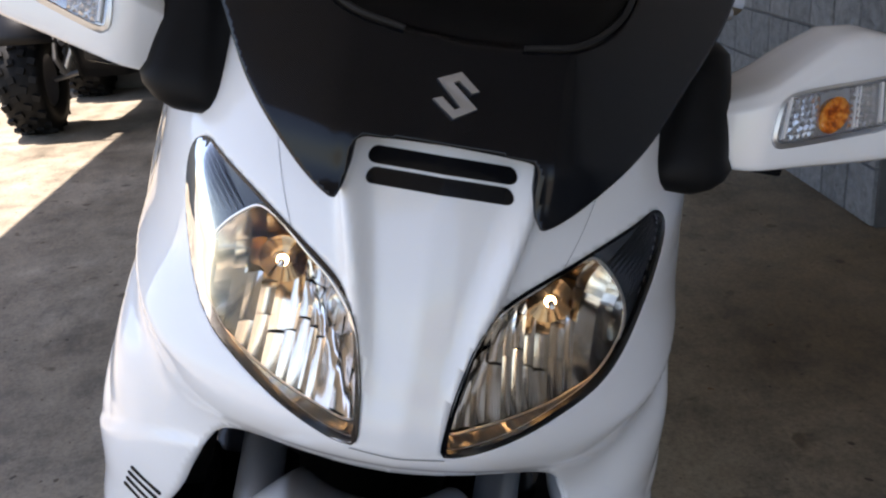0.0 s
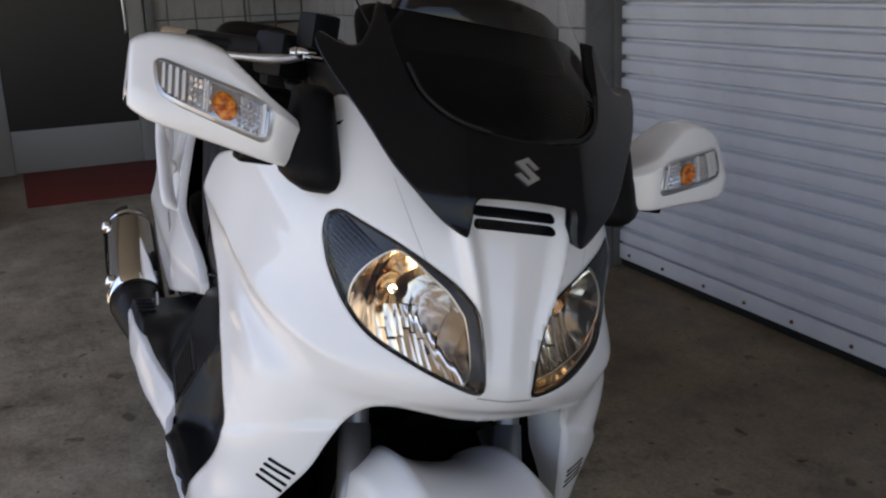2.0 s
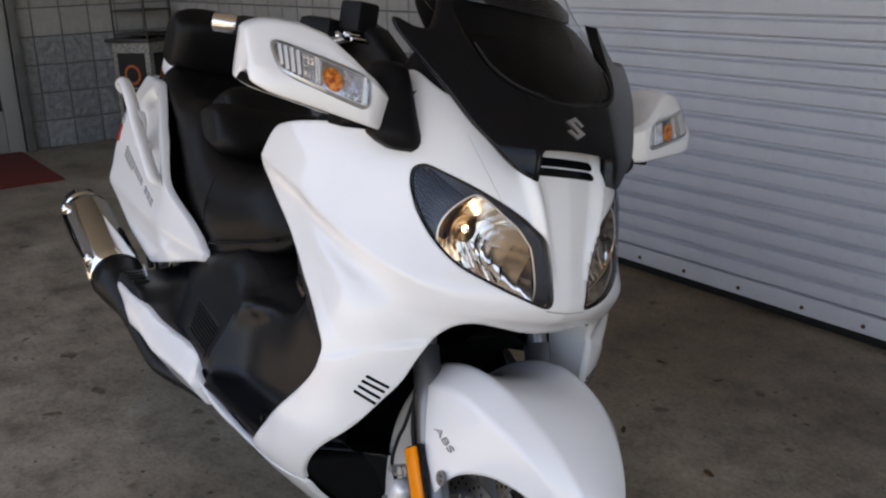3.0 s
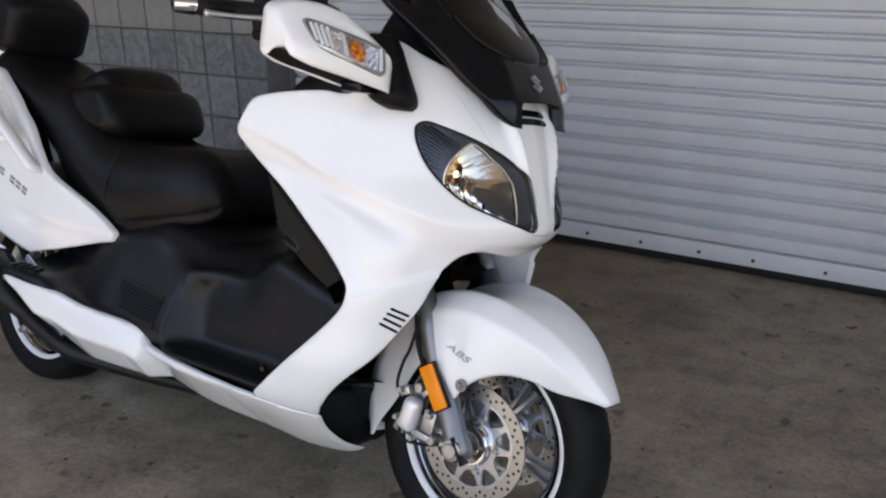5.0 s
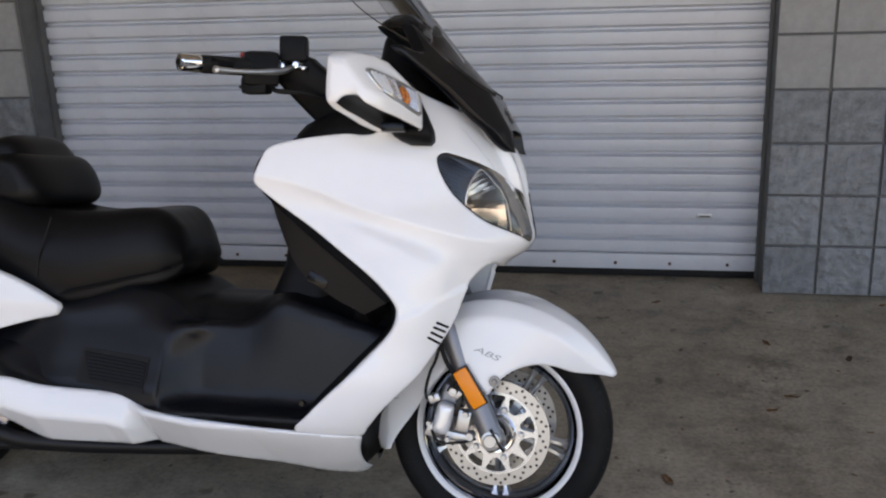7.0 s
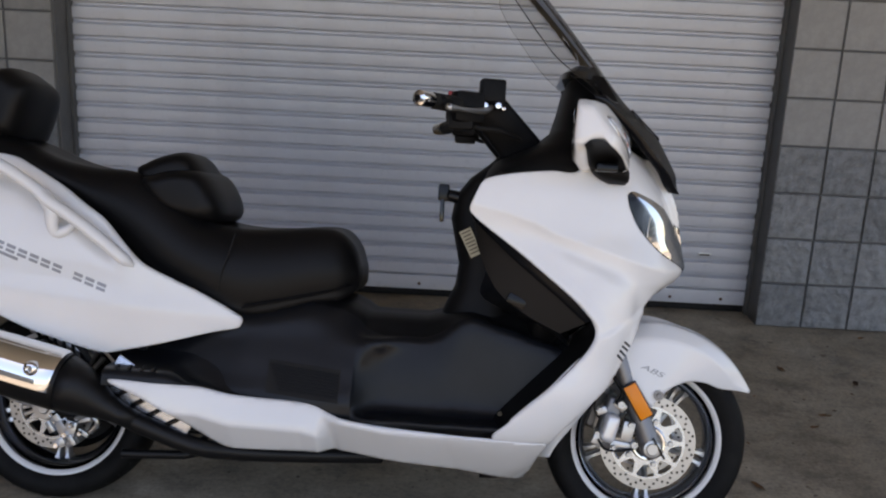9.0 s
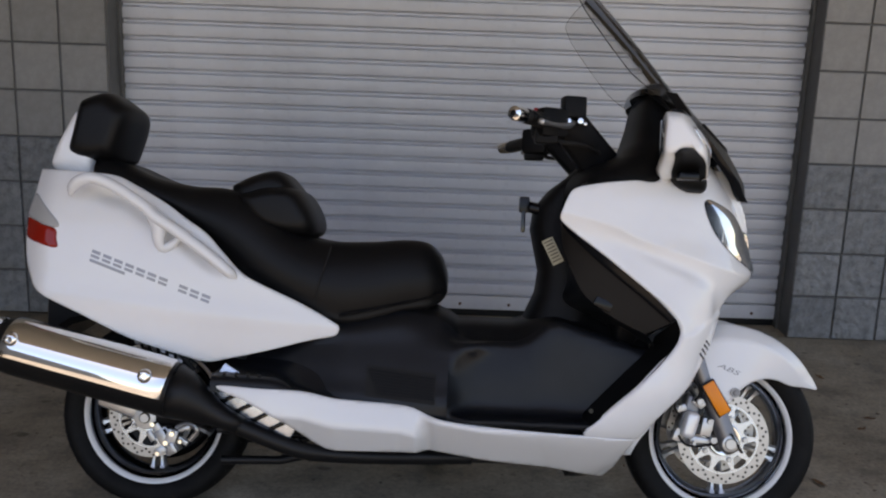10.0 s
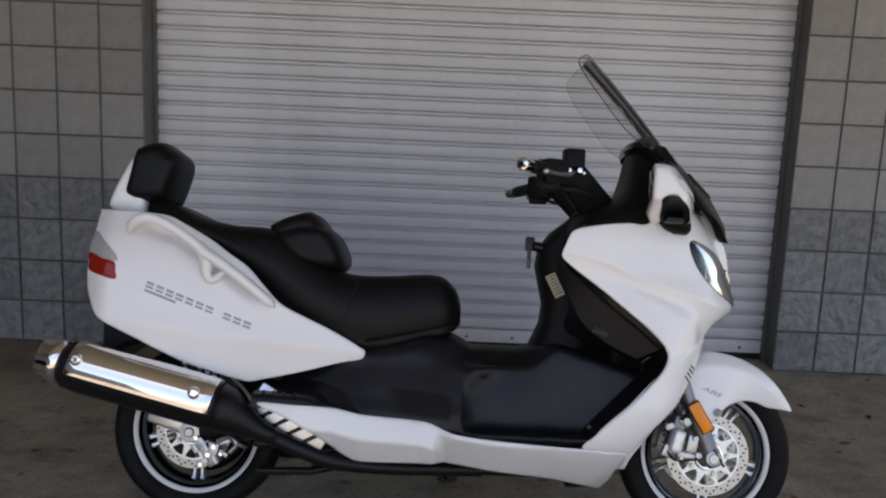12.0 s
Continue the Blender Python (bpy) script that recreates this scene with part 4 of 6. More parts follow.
def mirror(side):
    flip = (lambda bm: bm) if side < 0 else mirrored
    bm = bmesh.new()
    rings = []
    for y, k in ((.2605, .5), (.261, .90), (.263, .975), (.267, 1), (.275, 1), (.285, 1), (.30, 1), (.315, 1), (.33, 1), (.36, 1), (.40, 1), (.44, 1), (.48, 1), (.505, 1), (.52, .995), (.529, .975), (.534, .92), (.5355, .6)):
        rings.append([mirror_point(y, t / 96, k) for t in range(96)])
    loft(bm, rings)
    body = part("mirror_housing", flip(bm), m_white, bike, "white mirror housing with built-in turn signal", smooth="all")
    # glass and rim at the back
    bm = bmesh.new()
    loft(bm, [[(mirror_point(y, .80)[0] - .004 - d, mirror_point(y, .8)[1], np.interp(f, (0, 1), (mirror_point(y, .70)[2] + .012, mirror_point(y, .96)[2] - .008))) for f in np.linspace(0, 1, 6)] for y, d in ((.27, -.004), (.275, 0), (.35, 0), (.45, 0), (.505, 0), (.512, -.004))], False, False)
    part("mirror_glass", flip(bm), m_chrome, body)
    sig = smooth_line([(.3195, .994), (.3205, 1.022), (.3245, 1.030), (.334, 1.036), (.360, 1.044), (.410, 1.056), (.452, 1.066), (.462, 1.066), (.467, 1.060), (.4645, 1.040), (.459, 1.028), (.450, 1.0215), (.415, 1.010), (.370, .997), (.336, .988), (.3255, .987)], 90, True)
    lamp = part("turn_signal", flip(panel(sig, raised(signal_surf, .0012), 0.004, (), 0.004)), m_cell, body, "clear turn signal with amber bulb", smooth="all")
    part("signal_rim", flip(ring_band(sig, signal_surf, 0.0015, 0.0022, .0045, .003)), m_silver, lamp)
    # upright prisms at the outer end, their sky reflection painted white, small facets and the amber bulb behind the
    # lens
    def limits(a):
        return np.interp(a, (.336, .45, .46), (.988, 1.0215, 1.03)) + .004, np.interp(a, (.334, .36, .452), (1.036, 1.044, 1.066)) - .004

    for a, w in ((.4565, .0019), (.4485, .0024), (.4400, .0025), (.4315, .0025), (.4055, .0016), (.4015, .0012), (.3285, .0022)):
        lo, hi = limits(a)
        q = [signal_surf(a + d * w, z, l) for z in (lo, hi) for d, l in ((-1, .0016), (-.6, .0055), (.6, .0055), (1, .0016))]
        bm = bmesh.new()
        loft(bm, [q[:4], q[4:]], False, False)
        part("flute", flip(bm), m_signal, lamp, "upright prism, white for the mirrored sky", smooth=False)
    bm = bmesh.new()
    for a in list(np.arange(.3345, .362, .006)) + list(np.arange(.3985, .428, .006)):
        lo, hi = limits(a)
        for z in np.linspace(lo, hi, 7)[:-1] + (hi - lo) / 12:
            tip = bm.verts.new(signal_surf(a + tilt_rng.uniform(-.0015, .0015), z + tilt_rng.uniform(-.0015, .0015), .0055))
            foot = [bm.verts.new(signal_surf(a + da * .0029, z + dz * (hi - lo) / 12.5, .0015)) for da, dz in ((-1, -1), (1, -1), (1, 1), (-1, 1))]
            for k in range(4):
                bm.faces.new((foot[k], foot[(k + 1) % 4], tip))
    tagged(part("facets", flip(bm), m_facet, lamp, "small mirror facets", smooth=False), kind="stuff")
    ring = [(.379 + .0155 * math.cos(w), 1.0215 + .0165 * math.sin(w) + .26 * .0155 * math.cos(w)) for w in np.linspace(0, 2 * math.pi, 40, endpoint=False)]
    part("amber_bulb_cover", flip(panel(ring, raised(signal_surf, .005), 0.004, (), 0.004)), m_amber_facet, lamp, "amber bulb cover", smooth="all")
    lens = part("signal_lens", flip(panel(sig, raised(signal_surf, .008), 0.006, (), 0)), m_lens, lamp, smooth="all")
    lens.visible_shadow = False
    # dark groove along the underside and the black foot on the fairing
    groove = [t for t in range(96) if .25 < MIRROR_LOOP[t][0] < .95 and MIRROR_LOOP[t][1] < .2]
    bm = bmesh.new()
    loft(bm, [[Vector(mirror_point(y, t / 96)) - Vector((0, 0, .0025)) for t in groove] for y in np.linspace(.30, .5345, 10)], False, False)
    part("lower_recess", flip(bm), m_matt, body, smooth="all")
    bm = bmesh.new()
    rings = []
    for z, x0, x1, y0, y1 in ((.926, .63, .672, .215, .262), (.934, .61, .680, .205, .278), (.944, .595, .681, .200, .290), (.956, .585, .680, .203, .295), (.966, .58, .676, .206, .290), (.985, .575, .668, .210, .288), (1.01, .57, .656, .214, .284), (1.04, .565, .642, .219, .280), (1.06, .56, .63, .223, .276), (1.068, .575, .615, .235, .265)):
        c, h = ((x0 + x1) / 2, (y0 + y1) / 2), ((x1 - x0) / 2, (y1 - y0) / 2)
        rings.append([(c[0] + h[0] * math.copysign(abs(math.cos(t)) ** .75, math.cos(t)), -c[1] + h[1] * math.copysign(abs(math.sin(t)) ** .75, math.sin(t)), z) for t in np.linspace(0, 2 * math.pi, 32, endpoint=False)])
    loft(bm, rings)
    part("mirror_foot", flip(bm), m_matt, bike, "black mirror foot", smooth="all")
    part("mirror_hinge", flip(new_box((.615, -.325, .962), (.05, .05, .022), .005)), m_black, body)


mirror(-1), mirror(1)


# wheel arch liner and inner body: black
bm = lathe(bmesh.new(), [(.352, -.078), (.370, -.050), (.370, .050), (.352, .078)], 30, centre=(.80, 0, .258), arc=(108, 193))
part("wheel_arch", bm, m_matt, bike, "black wheel arch liner")
bm = bmesh.new()
loft(bm, [slab_ring(*r) for r in ((.155, .36, .44, .05), (.22, .36, .45, .08), (.32, .38, .46, .09), (.44, .42, .48, .10), (.50, .46, .53, .16), (.62, .45, .60, .22), (.66, .42, .68, .20), (.80, .36, .62, .22), (.90, .34, .60, .24))])
part("inner_body", bm, m_vinyl, bike, "black inner body")
bm = bmesh.new()
tube(bm, [(.795, .0, .672), (.797, .0, .656), (.797, 0, .648)], [.004, .004, .003], 8)
part("nose_screw", bm, m_silver, bike)


# leg shield: from the fairing's rear edge in to the steering column
def edge3(points):
    return [fairing_point(a, b, -.004) for a, b in points]


REAR_EDGE = [(.55, .936), (.640, .920), (.674, .898), (.690, .860), (.684, .832), (.64, .804), (.515, .734), (.405, .653), (.356, .597), (.347, .562), (.366, .512), (.435, .432), (.537, .339), (.585, .300)]
MIDDLE = [(.37, -.27, .94), (.335, -.262, .915), (.318, -.255, .88), (.308, -.25, .84), (.312, -.25, .80), (.322, -.25, .755), (.372, -.258, .655), (.45, -.265, .595), (.535, -.272, .555), (.560, -.275, .525), (.548, -.275, .485), (.50, -.275, .42), (.42, -.275, .345), (.375, -.28, .312)]
INNER = [(.37, -.09, .955), (.36, -.10, .935), (.36, -.11, .90), (.36, -.114, .86), (.36, -.115, .81), (.355, -.116, .75), (.345, -.12, .68), (.34, -.12, .62), (.44, -.12, .575), (.535, -.15, .535), (.528, -.165, .48), (.478, -.175, .42), (.43, -.185, .36), (.385, -.20, .318)]
TOE = [(.575, -.195, .545), (.566, -.195, .520), (.548, -.197, .498), (.490, -.20, .440), (.405, -.205, .352), (.376, -.212, .318)]
both("leg_shield_rim", strip([edge3(REAR_EDGE[8:]), TOE], 50, across=8), m_matt, bike, "black leg shield rim", smooth="all")
BORDER = [tuple(np.array(p) * .80 + np.array(q) * .20) for p, q in zip(edge3(REAR_EDGE[:9]), MIDDLE[:9])]
FACE = [(x + .004, y + .006, z) for x, y, z in BORDER]
both("leg_shield_border", strip([edge3(REAR_EDGE[:9]), BORDER, FACE], 60, across=10), m_black, bike, "gloss black border inside the fairing edge", smooth="all")
both("glovebox_panel", strip([FACE, MIDDLE[:9]], 60, across=8), m_glove, bike, "warm dark grey glovebox panel", smooth="all")
both("leg_shield", strip([MIDDLE[:10], INNER[:10]], 70, across=12), m_grain, bike, "black leg shield", smooth="all")
bm = bmesh.new()
loft(bm, [slab_ring(*r) for r in ((.50, .24, .42, .15), (.57, .235, .42, .135), (.64, .265, .43, .12), (.70, .272, .43, .117), (.76, .258, .42, .117), (.82, .244, .42, .108), (.88, .252, .42, .095), (.93, .29, .43, .10), (.97, .34, .45, .10), (1.0, .37, .46, .085))])
part("steering_column", bm, m_matt, bike, "black steering column cover")
bm = bmesh.new()
tube(bm, [(.262, -.06, .875), (.236, -.062, .880), (.232, -.062, .880)], [.017, .016, .010], 16)
lock = part("ignition_lock", bm, m_black, bike)
bm = new_box((.222, -.062, .886), (.030, .020, .046), .007)
part("key", bm, m_black, lock)
part("key_fob", new_box((.220, -.066, .838), (.012, .022, .06), .004), m_dark_glass, lock)
both("glovebox_latch", new_box((.425, -.268, .628), (.05, .012, .026), .006, Matrix.Rotation(radians(24), 4, "Y")), m_black, bike)
turn = Matrix.Rotation(radians(-28), 4, "Y")
bm = new_box((.302, -.1185, .759), (.032, .0016, .074), 0, turn)
sticker = part("warning_label", bm, m_sticker, bike, "yellowed paper warning label", smooth=False)
for i in range(7):
    off = turn @ Vector((0, 0, .030 - i * .0095))
    part("print_bar", new_box((.302 + off.x, -.1197, .759 + off.z), (.022 if i % 3 else .026, .0012, .0035), 0, turn), m_label_ink, sticker, smooth=False)


# centre body: tunnel, footwell and the sides under the seat
def body_ring(x):
    def well(z):
        """How far the footwell has sunk in here: its rear wall stands abrupt below and rounds off forwards above."""
        start = .034 + .075 * ease(z, .425, .515) ** 1.6
        t = min(max((x - start) / .085, 0.0), 1.0)
        return .12 * ease(x, start - .004, start) + .88 * (1 - (1 - t) ** 2.0)

    top = float(np.interp(x, (-.62, -.45, -.27, -.10, .0, .05, .2, .3, .45), (.50, .545, .56, .60, .585, .556, .556, .585, .60)))
    w_top = float(np.interp(x, (-.6, -.3, 0, .1, .45), (.17, .165, .155, .13, .13)))
    w_mid = float(np.interp(x, (-.62, -.45, -.35, -.25, .05, .45), (.17, .215, .250, .272, .285, .285)))
    pts = [(0, top), (w_top * .6, top), (w_top, top - .012), (w_top + .035, top - .045)]
    plain = [(w_mid - .068, .500), (w_mid - .054, .466), (w_mid - .039, .43), (w_mid - .024, .392), (w_mid - .008, .358), (w_mid - .006, .331)]
    hollow = [(.186, .508), (.196, .470), (.203, .432), (.208, .388), (.212, .348), (.224, .326)]
    toe = ease(x, .22, .32)
    sh = float(np.interp(x, (.2, .32, .547, .60), (.572, .572, .507, .490)))
    board = [(.1965, sh - .006), (.2010, sh - .030), (.2045, (sh - .03 + .388) / 2), (.208, .388), (.212, .348), (.224, .326)]
    hollow = [(p[0] + (q[0] - p[0]) * toe, p[1] + (q[1] - p[1]) * toe) for p, q in zip(hollow, board)]
    pts[2:4] = [(p[0] + (q[0] - p[0]) * toe, p[1] + (q[1] - p[1]) * toe) for p, q in zip(pts[2:4], [(.145, sh + .006), (.188, sh + .002)])]
    pts += [(p[0] + (q[0] - p[0]) * well(p[1]), p[1] + (q[1] - p[1]) * well(p[1])) for p, q in zip(plain, hollow)]
    pts += [(w_mid - .010 + .026 * well(.318), .318), (w_mid - .010 + .026 * well(.308), .308), (w_mid - .075, .27), (.14, .222), (0, .21)]
    half = smooth_line(pts, 46)
    tuck = .72 * ease(x, .42, .53)
    half = [(p[0] * (1 - tuck * ease(.36 - p[1], 0, .04)), p[1]) for p in half]
    left = [(x, p[0], p[1]) for p in half]
    return left + [(x, -p[0], p[1]) for p in half[-2:0:-1]]


bm = bmesh.new()
xs = np.r_[np.linspace(-.60, .02, 22), np.array((.0295, .031, .0325, .034, .036, .039, .043)), np.linspace(.047, .20, 34), np.linspace(.22, .50, 12), np.linspace(.52, .57, 3)]
rings = [body_ring(x) for x in xs]
loft(bm, [r[10:82] for r in rings], False, False)
loft(bm, [r[10:82] for r in rings[:1]] + [[(rings[0][0][0] + .001, 0, .40)] * 72], False, False)
centre = part("centre_body", bm, m_grain, bike, "black centre body and footboards", smooth="all")
bm = bmesh.new()
loft(bm, [[(x, y, z + .0006) for x, y, z in r[80:] + r[:13]] for r in rings], False, False)
part("tunnel_cover", bm, m_matt, centre, "matt black cover over the centre tunnel", smooth="all")
# side grilles under the seat
def side_y(x, z, out):
    return -(float(np.interp(x, (-.62, -.45, -.35, -.25, .05, .45), (.17, .215, .250, .272, .285, .285))) - .054 + (.466 - z) * .42 + out)


def side_bar(x0, x1, z0, z1, height, out, depth):
    """A bar that follows the body's side."""
    bm = bmesh.new()
    loft(bm, [[(x, side_y(x, z + h, o), z + h) for h, o in ((-height / 2, out - depth), (-height / 2, out), (height / 2, out), (height / 2, out - depth))] for x, z in zip(np.linspace(x0, x1, 6), np.linspace(z0, z1, 6))])
    return bm


for i in range(8):
    both("grille_slat", side_bar(-.178 + .004 * i, -.004, .428 - i * .0082, .412 - i * .0074, .0040, .0042, .006), m_vinyl, centre, smooth=False)
both("grille_frame", side_bar(-.184, .000, .400, .386, .078, .0012, .004), m_rubber, centre)
both("body_screw", lathe(bmesh.new(), [(.0001, -.004), (.006, -.004), (.0075, 0), (.0075, .004)], 12, centre=(.40, -.30, .355)), m_black, centre)


# white lower skirts
def fairing_half_width(x, z):
    """Half the fairing's width at a place along the scooter and a height."""
    lo, hi = 0.0, 106.0
    for _ in range(22):
        a = (lo + hi) / 2
        if AXIS_X + fairing_radius(a, z) * math.cos(math.radians(a)) > x:
            lo = a
        else:
            hi = a
    return fairing_radius(lo, z) * math.sin(math.radians(lo))


def skirt_surf(a, b, lift):
    top = float(np.interp(a, (-.56, -.34, -.26, -.09, .0, .12, .45), (.376, .371, .350, .342, .315, .300, .29)))
    w = float(np.interp(a, (-.56, -.45, -.34, -.2, -.1, -.04, .005, .05, .3, .42, .5), (.335, .333, .324, .304, .287, .278, .299, .303, .314, .320, .31)))
    slope = float(np.interp(a, (-.5, -.3, -.1, -.02), (0, .12, .28, .12)))
    back = 1 - ease(a, -.050, -.008)
    d = max(top - b, 0)
    w -= .004 * math.exp(-d / .006)
    w += back * (slope * min(d, .050) - .95 * max(d - .066, 0)) - (1 - back) * (.10 * d + max(d - .012, 0))
    if a > .12:
        f = ease(a, .12, .37)
        w = w * (1 - f) + f * (fairing_half_width(a, b) + .0008)
    return (a, -(w + lift), b)


SKIRT = [(-.560, .378), (-.45, .376), (-.34, .372), (-.257, .356), (-.12, .346), (-.06, .338), (-.01, .318), (.03, .309), (.122, .301), (.30, .292), (.38, .289), (.46, .284), (.510, .280), (.521, .274), (.513, .255), (.504, .233), (.496, .205), (.490, .176), (.487, .152), (.484, .141), (.474, .139), (.452, .145), (.40, .160), (.30, .179), (.127, .197), (-.004, .212), (-.15, .213), (-.262, .213), (-.300, .226), (-.348, .262), (-.398, .299), (-.478, .342)]
rows = []
for x in np.linspace(-.575, -.02, 30):
    top = float(np.interp(x, (-.56, -.34, -.26, -.09, .0), (.376, .371, .350, .342, .315)))
    out = -skirt_surf(x, top, 0)[1]
    inner = float(np.interp(x, (-.62, -.45, -.35, -.25, .05), (.17, .215, .250, .272, .285))) - .05
    lift = .028 * ease(-x, .34, .42)
    line = [(x, -out + .004, top - .012), (x, -out + .006, top + .4 * lift), (x, -out + .020, top + lift), (x, -.6 * inner - .4 * out, top + .010 + lift), (x, -inner, .440)]
    rows.append(smooth_line(line, 14))
bm = bmesh.new()
loft(bm, rows, False, False)
boards = both("passenger_footboard", bm, m_grain, bike, "black passenger footboard with ribs", smooth="all")
for k in range(4):
    bm = new_box((-.545 + k * .030, -.300, .4075), (.008, .045, .006), .002, Matrix.Rotation(radians(12), 4, "Z"))
    for ob, m in zip(boards, (bm, mirrored(bm))):
        part("tread_rib", m, m_rubber, ob)
skirts = both("lower_skirt", panel(smooth_line(SKIRT, 260, True), skirt_surf, .006, (), .014), m_white, bike, "white lower side skirt", smooth="all")
# black belly pan that closes the front between the two toes
bm = bmesh.new()
rings = []
for z in np.linspace(.142, .314, 9):
    rings.append([(min(AXIS_X + (fairing_radius(a, z) - .022) * math.cos(radians(a)), .500), (fairing_radius(a, z) - .022) * math.sin(radians(a)), z) for a in np.linspace(-84, 84, 43)])
loft(bm, rings)
part("belly_pan", bm, m_matt, bike, "matt black belly pan behind the front wheel", smooth="all")
liner = np.array([(a, b) for a, b in smooth_line(SKIRT, 160, True)])
both("skirt_liner", panel(shrunk(liner, .006), raised(skirt_surf, -.016), .008, (), 0), m_matt, bike, "matt black inner liner of the skirt", smooth="all")


# seat
def seat_ring(x):
    top = float(hermite((-.97, -.90, -.80, -.70, -.60, -.53, -.46, -.40, -.33, -.20, -.10, -.05, -.02, .003, .014), (.975, .955, .916, .898, .893, .870, .815, .778, .762, .763, .772, .768, .748, .715, .680), [x])[0])
    low = float(hermite((-.97, -.80, -.63, -.50, -.39, -.27, -.10, 0, .014), (.87, .84, .735, .63, .580, .540, .578, .606, .625), [x])[0])
    w = float(hermite((-.97, -.85, -.65, -.50, -.35, -.20, -.08, -.03, .014), (.145, .160, .182, .195, .198, .190, .172, .150, .105), [x])[0])
    h = top - low
    pts = [(0, top - .004), (w * .35, top - .002), (w * .62, top), (w * .80, top - .10 * h), (w * .93, top - .28 * h), (w, top - .52 * h), (w * .985, top - .74 * h), (w * .93, low + .02), (w * .88, low), (0, low + .01)]
    half = smooth_line(pts, 34)
    return [(x, p[0], p[1]) for p in half] + [(x, -p[0], p[1]) for p in half[-2:0:-1]]


bm = bmesh.new()
loft(bm, [seat_ring(x) for x in np.r_[np.linspace(-.97, -.06, 56), np.linspace(-.05, .014, 12)]])
seat = part("seat", bm, m_vinyl, bike, "black vinyl two-up seat", smooth="all")
seam = [(x, -float(np.interp(x, (-.27, -.1, .0), (.197, .175, .135))), float(np.interp(x, (-.27, -.1, 0), (.56, .60, .628)))) for x in np.linspace(-.27, .0, 14)]
both("seat_piping", tube(bmesh.new(), seam, .004, 6), m_vinyl, seat)
for line in ([(-.30, .183, .748), (-.31, .196, .70), (-.325, .200, .65), (-.335, .194, .60)],):
    both("seat_seam", tube(bmesh.new(), [(x, -y, z) for x, y, z in smooth_line(line, 14)], .0022, 6), m_rubber, seat)
def put_in(bm, other):
    """Adds one bmesh to another."""
    data = bpy.data.meshes.new("part")
    other.to_mesh(data)
    other.free()
    bm.from_mesh(data)
    bpy.data.meshes.remove(data)
    return bm


bm = cushion([(-.602, .893), (-.57, .924), (-.53, .942), (-.495, .952), (-.470, .953), (-.446, .940), (-.424, .915), (-.402, .885), (-.388, .84), (-.390, .80), (-.43, .775), (-.52, .82)], .128, 24, .6)
put_in(bm, cushion([(-.58, .872), (-.54, .893), (-.50, .905), (-.455, .908), (-.425, .906), (-.398, .893), (-.372, .858), (-.355, .818), (-.355, .788), (-.375, .770), (-.43, .772), (-.52, .80)], .168, 26, .62))
part("rider_backrest", bm, m_vinyl, bike, "black padded rider backrest", smooth="all")
bm = cushion([(-1.038, 1.122), (-1.026, 1.136), (-.990, 1.151), (-.958, 1.155), (-.945, 1.150), (-.902, 1.120), (-.894, 1.108), (-.892, 1.085), (-.900, 1.045), (-.921, .978), (-.935, .960), (-1.02, .953), (-1.062, .970), (-1.066, .985), (-1.055, 1.04)], .135, 26, .8)
part("passenger_backrest", bm, m_vinyl, bike, "black padded passenger backrest", smooth="all")
bm = cushion([(-1.035, 1.105), (-1.075, 1.045), (-1.105, .975), (-1.106, .930), (-1.03, .915), (-.985, .93), (-1.0, 1.02)], .115, 22, .4)
part("backrest_bracket", bm, m_white, bike, "white backrest bracket", smooth="all")


# tail cowl, lamps, grab rails
def tail_surf(a, b, lift):
    w = .246 - .95 * max(b - .64, 0) ** 2 - .5 * max(.60 - b, 0) ** 2
    w -= .038 * ease(a, -.55, -.25) + .065 * ease(-a, 1.03, 1.17) ** 1.3
    ridge = np.interp(a, (-1.1, -.7, -.27), (.60, .56, .53))
    w += .006 * math.exp(-((b - ridge) / .03) ** 2)
    # hand hollow under the grab rail
    w -= .026 * ease(a, -.96, -.90) * ease(-a, .57, .64) * math.exp(-((b - float(np.interp(a, (-.93, -.86, -.78, -.70, -.58), (.868, .852, .806, .752, .668)))) / .020) ** 2)
    return (a, -(w + lift), b)


TAIL = [(-1.120, .922), (-1.116, .927), (-1.05, .924), (-.98, .922), (-.90, .915), (-.85, .895), (-.755, .847), (-.69, .805), (-.63, .767), (-.575, .712), (-.522, .662), (-.44, .622), (-.39, .600), (-.33, .570), (-.285, .545), (-.268, .534), (-.270, .514), (-.285, .506), (-.342, .494), (-.45, .464), (-.56, .437), (-.603, .428), (-.64, .432), (-.70, .447), (-.802, .476), (-.88, .508), (-.943, .537), (-1.058, .591), (-1.096, .632), (-1.118, .680), (-1.128, .740), (-1.130, .80), (-1.122, .87)]
tails = both("tail_side", panel(smooth_line(TAIL, 300, True), tail_surf, .006, (), .02), m_white, bike, "white tail side cowl", smooth="all")
bm = bmesh.new()
rings = []
for x, w, z in ((-1.125, .09, .905), (-1.11, .135, .918), (-1.05, .165, .922), (-.98, .175, .924), (-.92, .178, .918), (-.86, .178, .90)):
    rings.append([(x, y, z + .004 - .03 * (abs(y) / w) ** 6 * 1) for y in np.linspace(-w, w, 20)])
loft(bm, rings, False, False)
part("tail_deck", bm, m_white, bike, "white tail deck behind the seat", smooth="all")
bm = bmesh.new()
loft(bm, [[(x, y, z) for y in np.linspace(-w, w, 12)] for x, w, z in ((-1.125, .12, .90), (-1.135, .13, .80), (-1.125, .135, .70), (-1.08, .14, .60), (-.98, .15, .55), (-.80, .17, .47), (-.62, .17, .43))], False, False)
part("tail_rear", bm, m_black, bike, "black tail underside", smooth="all")
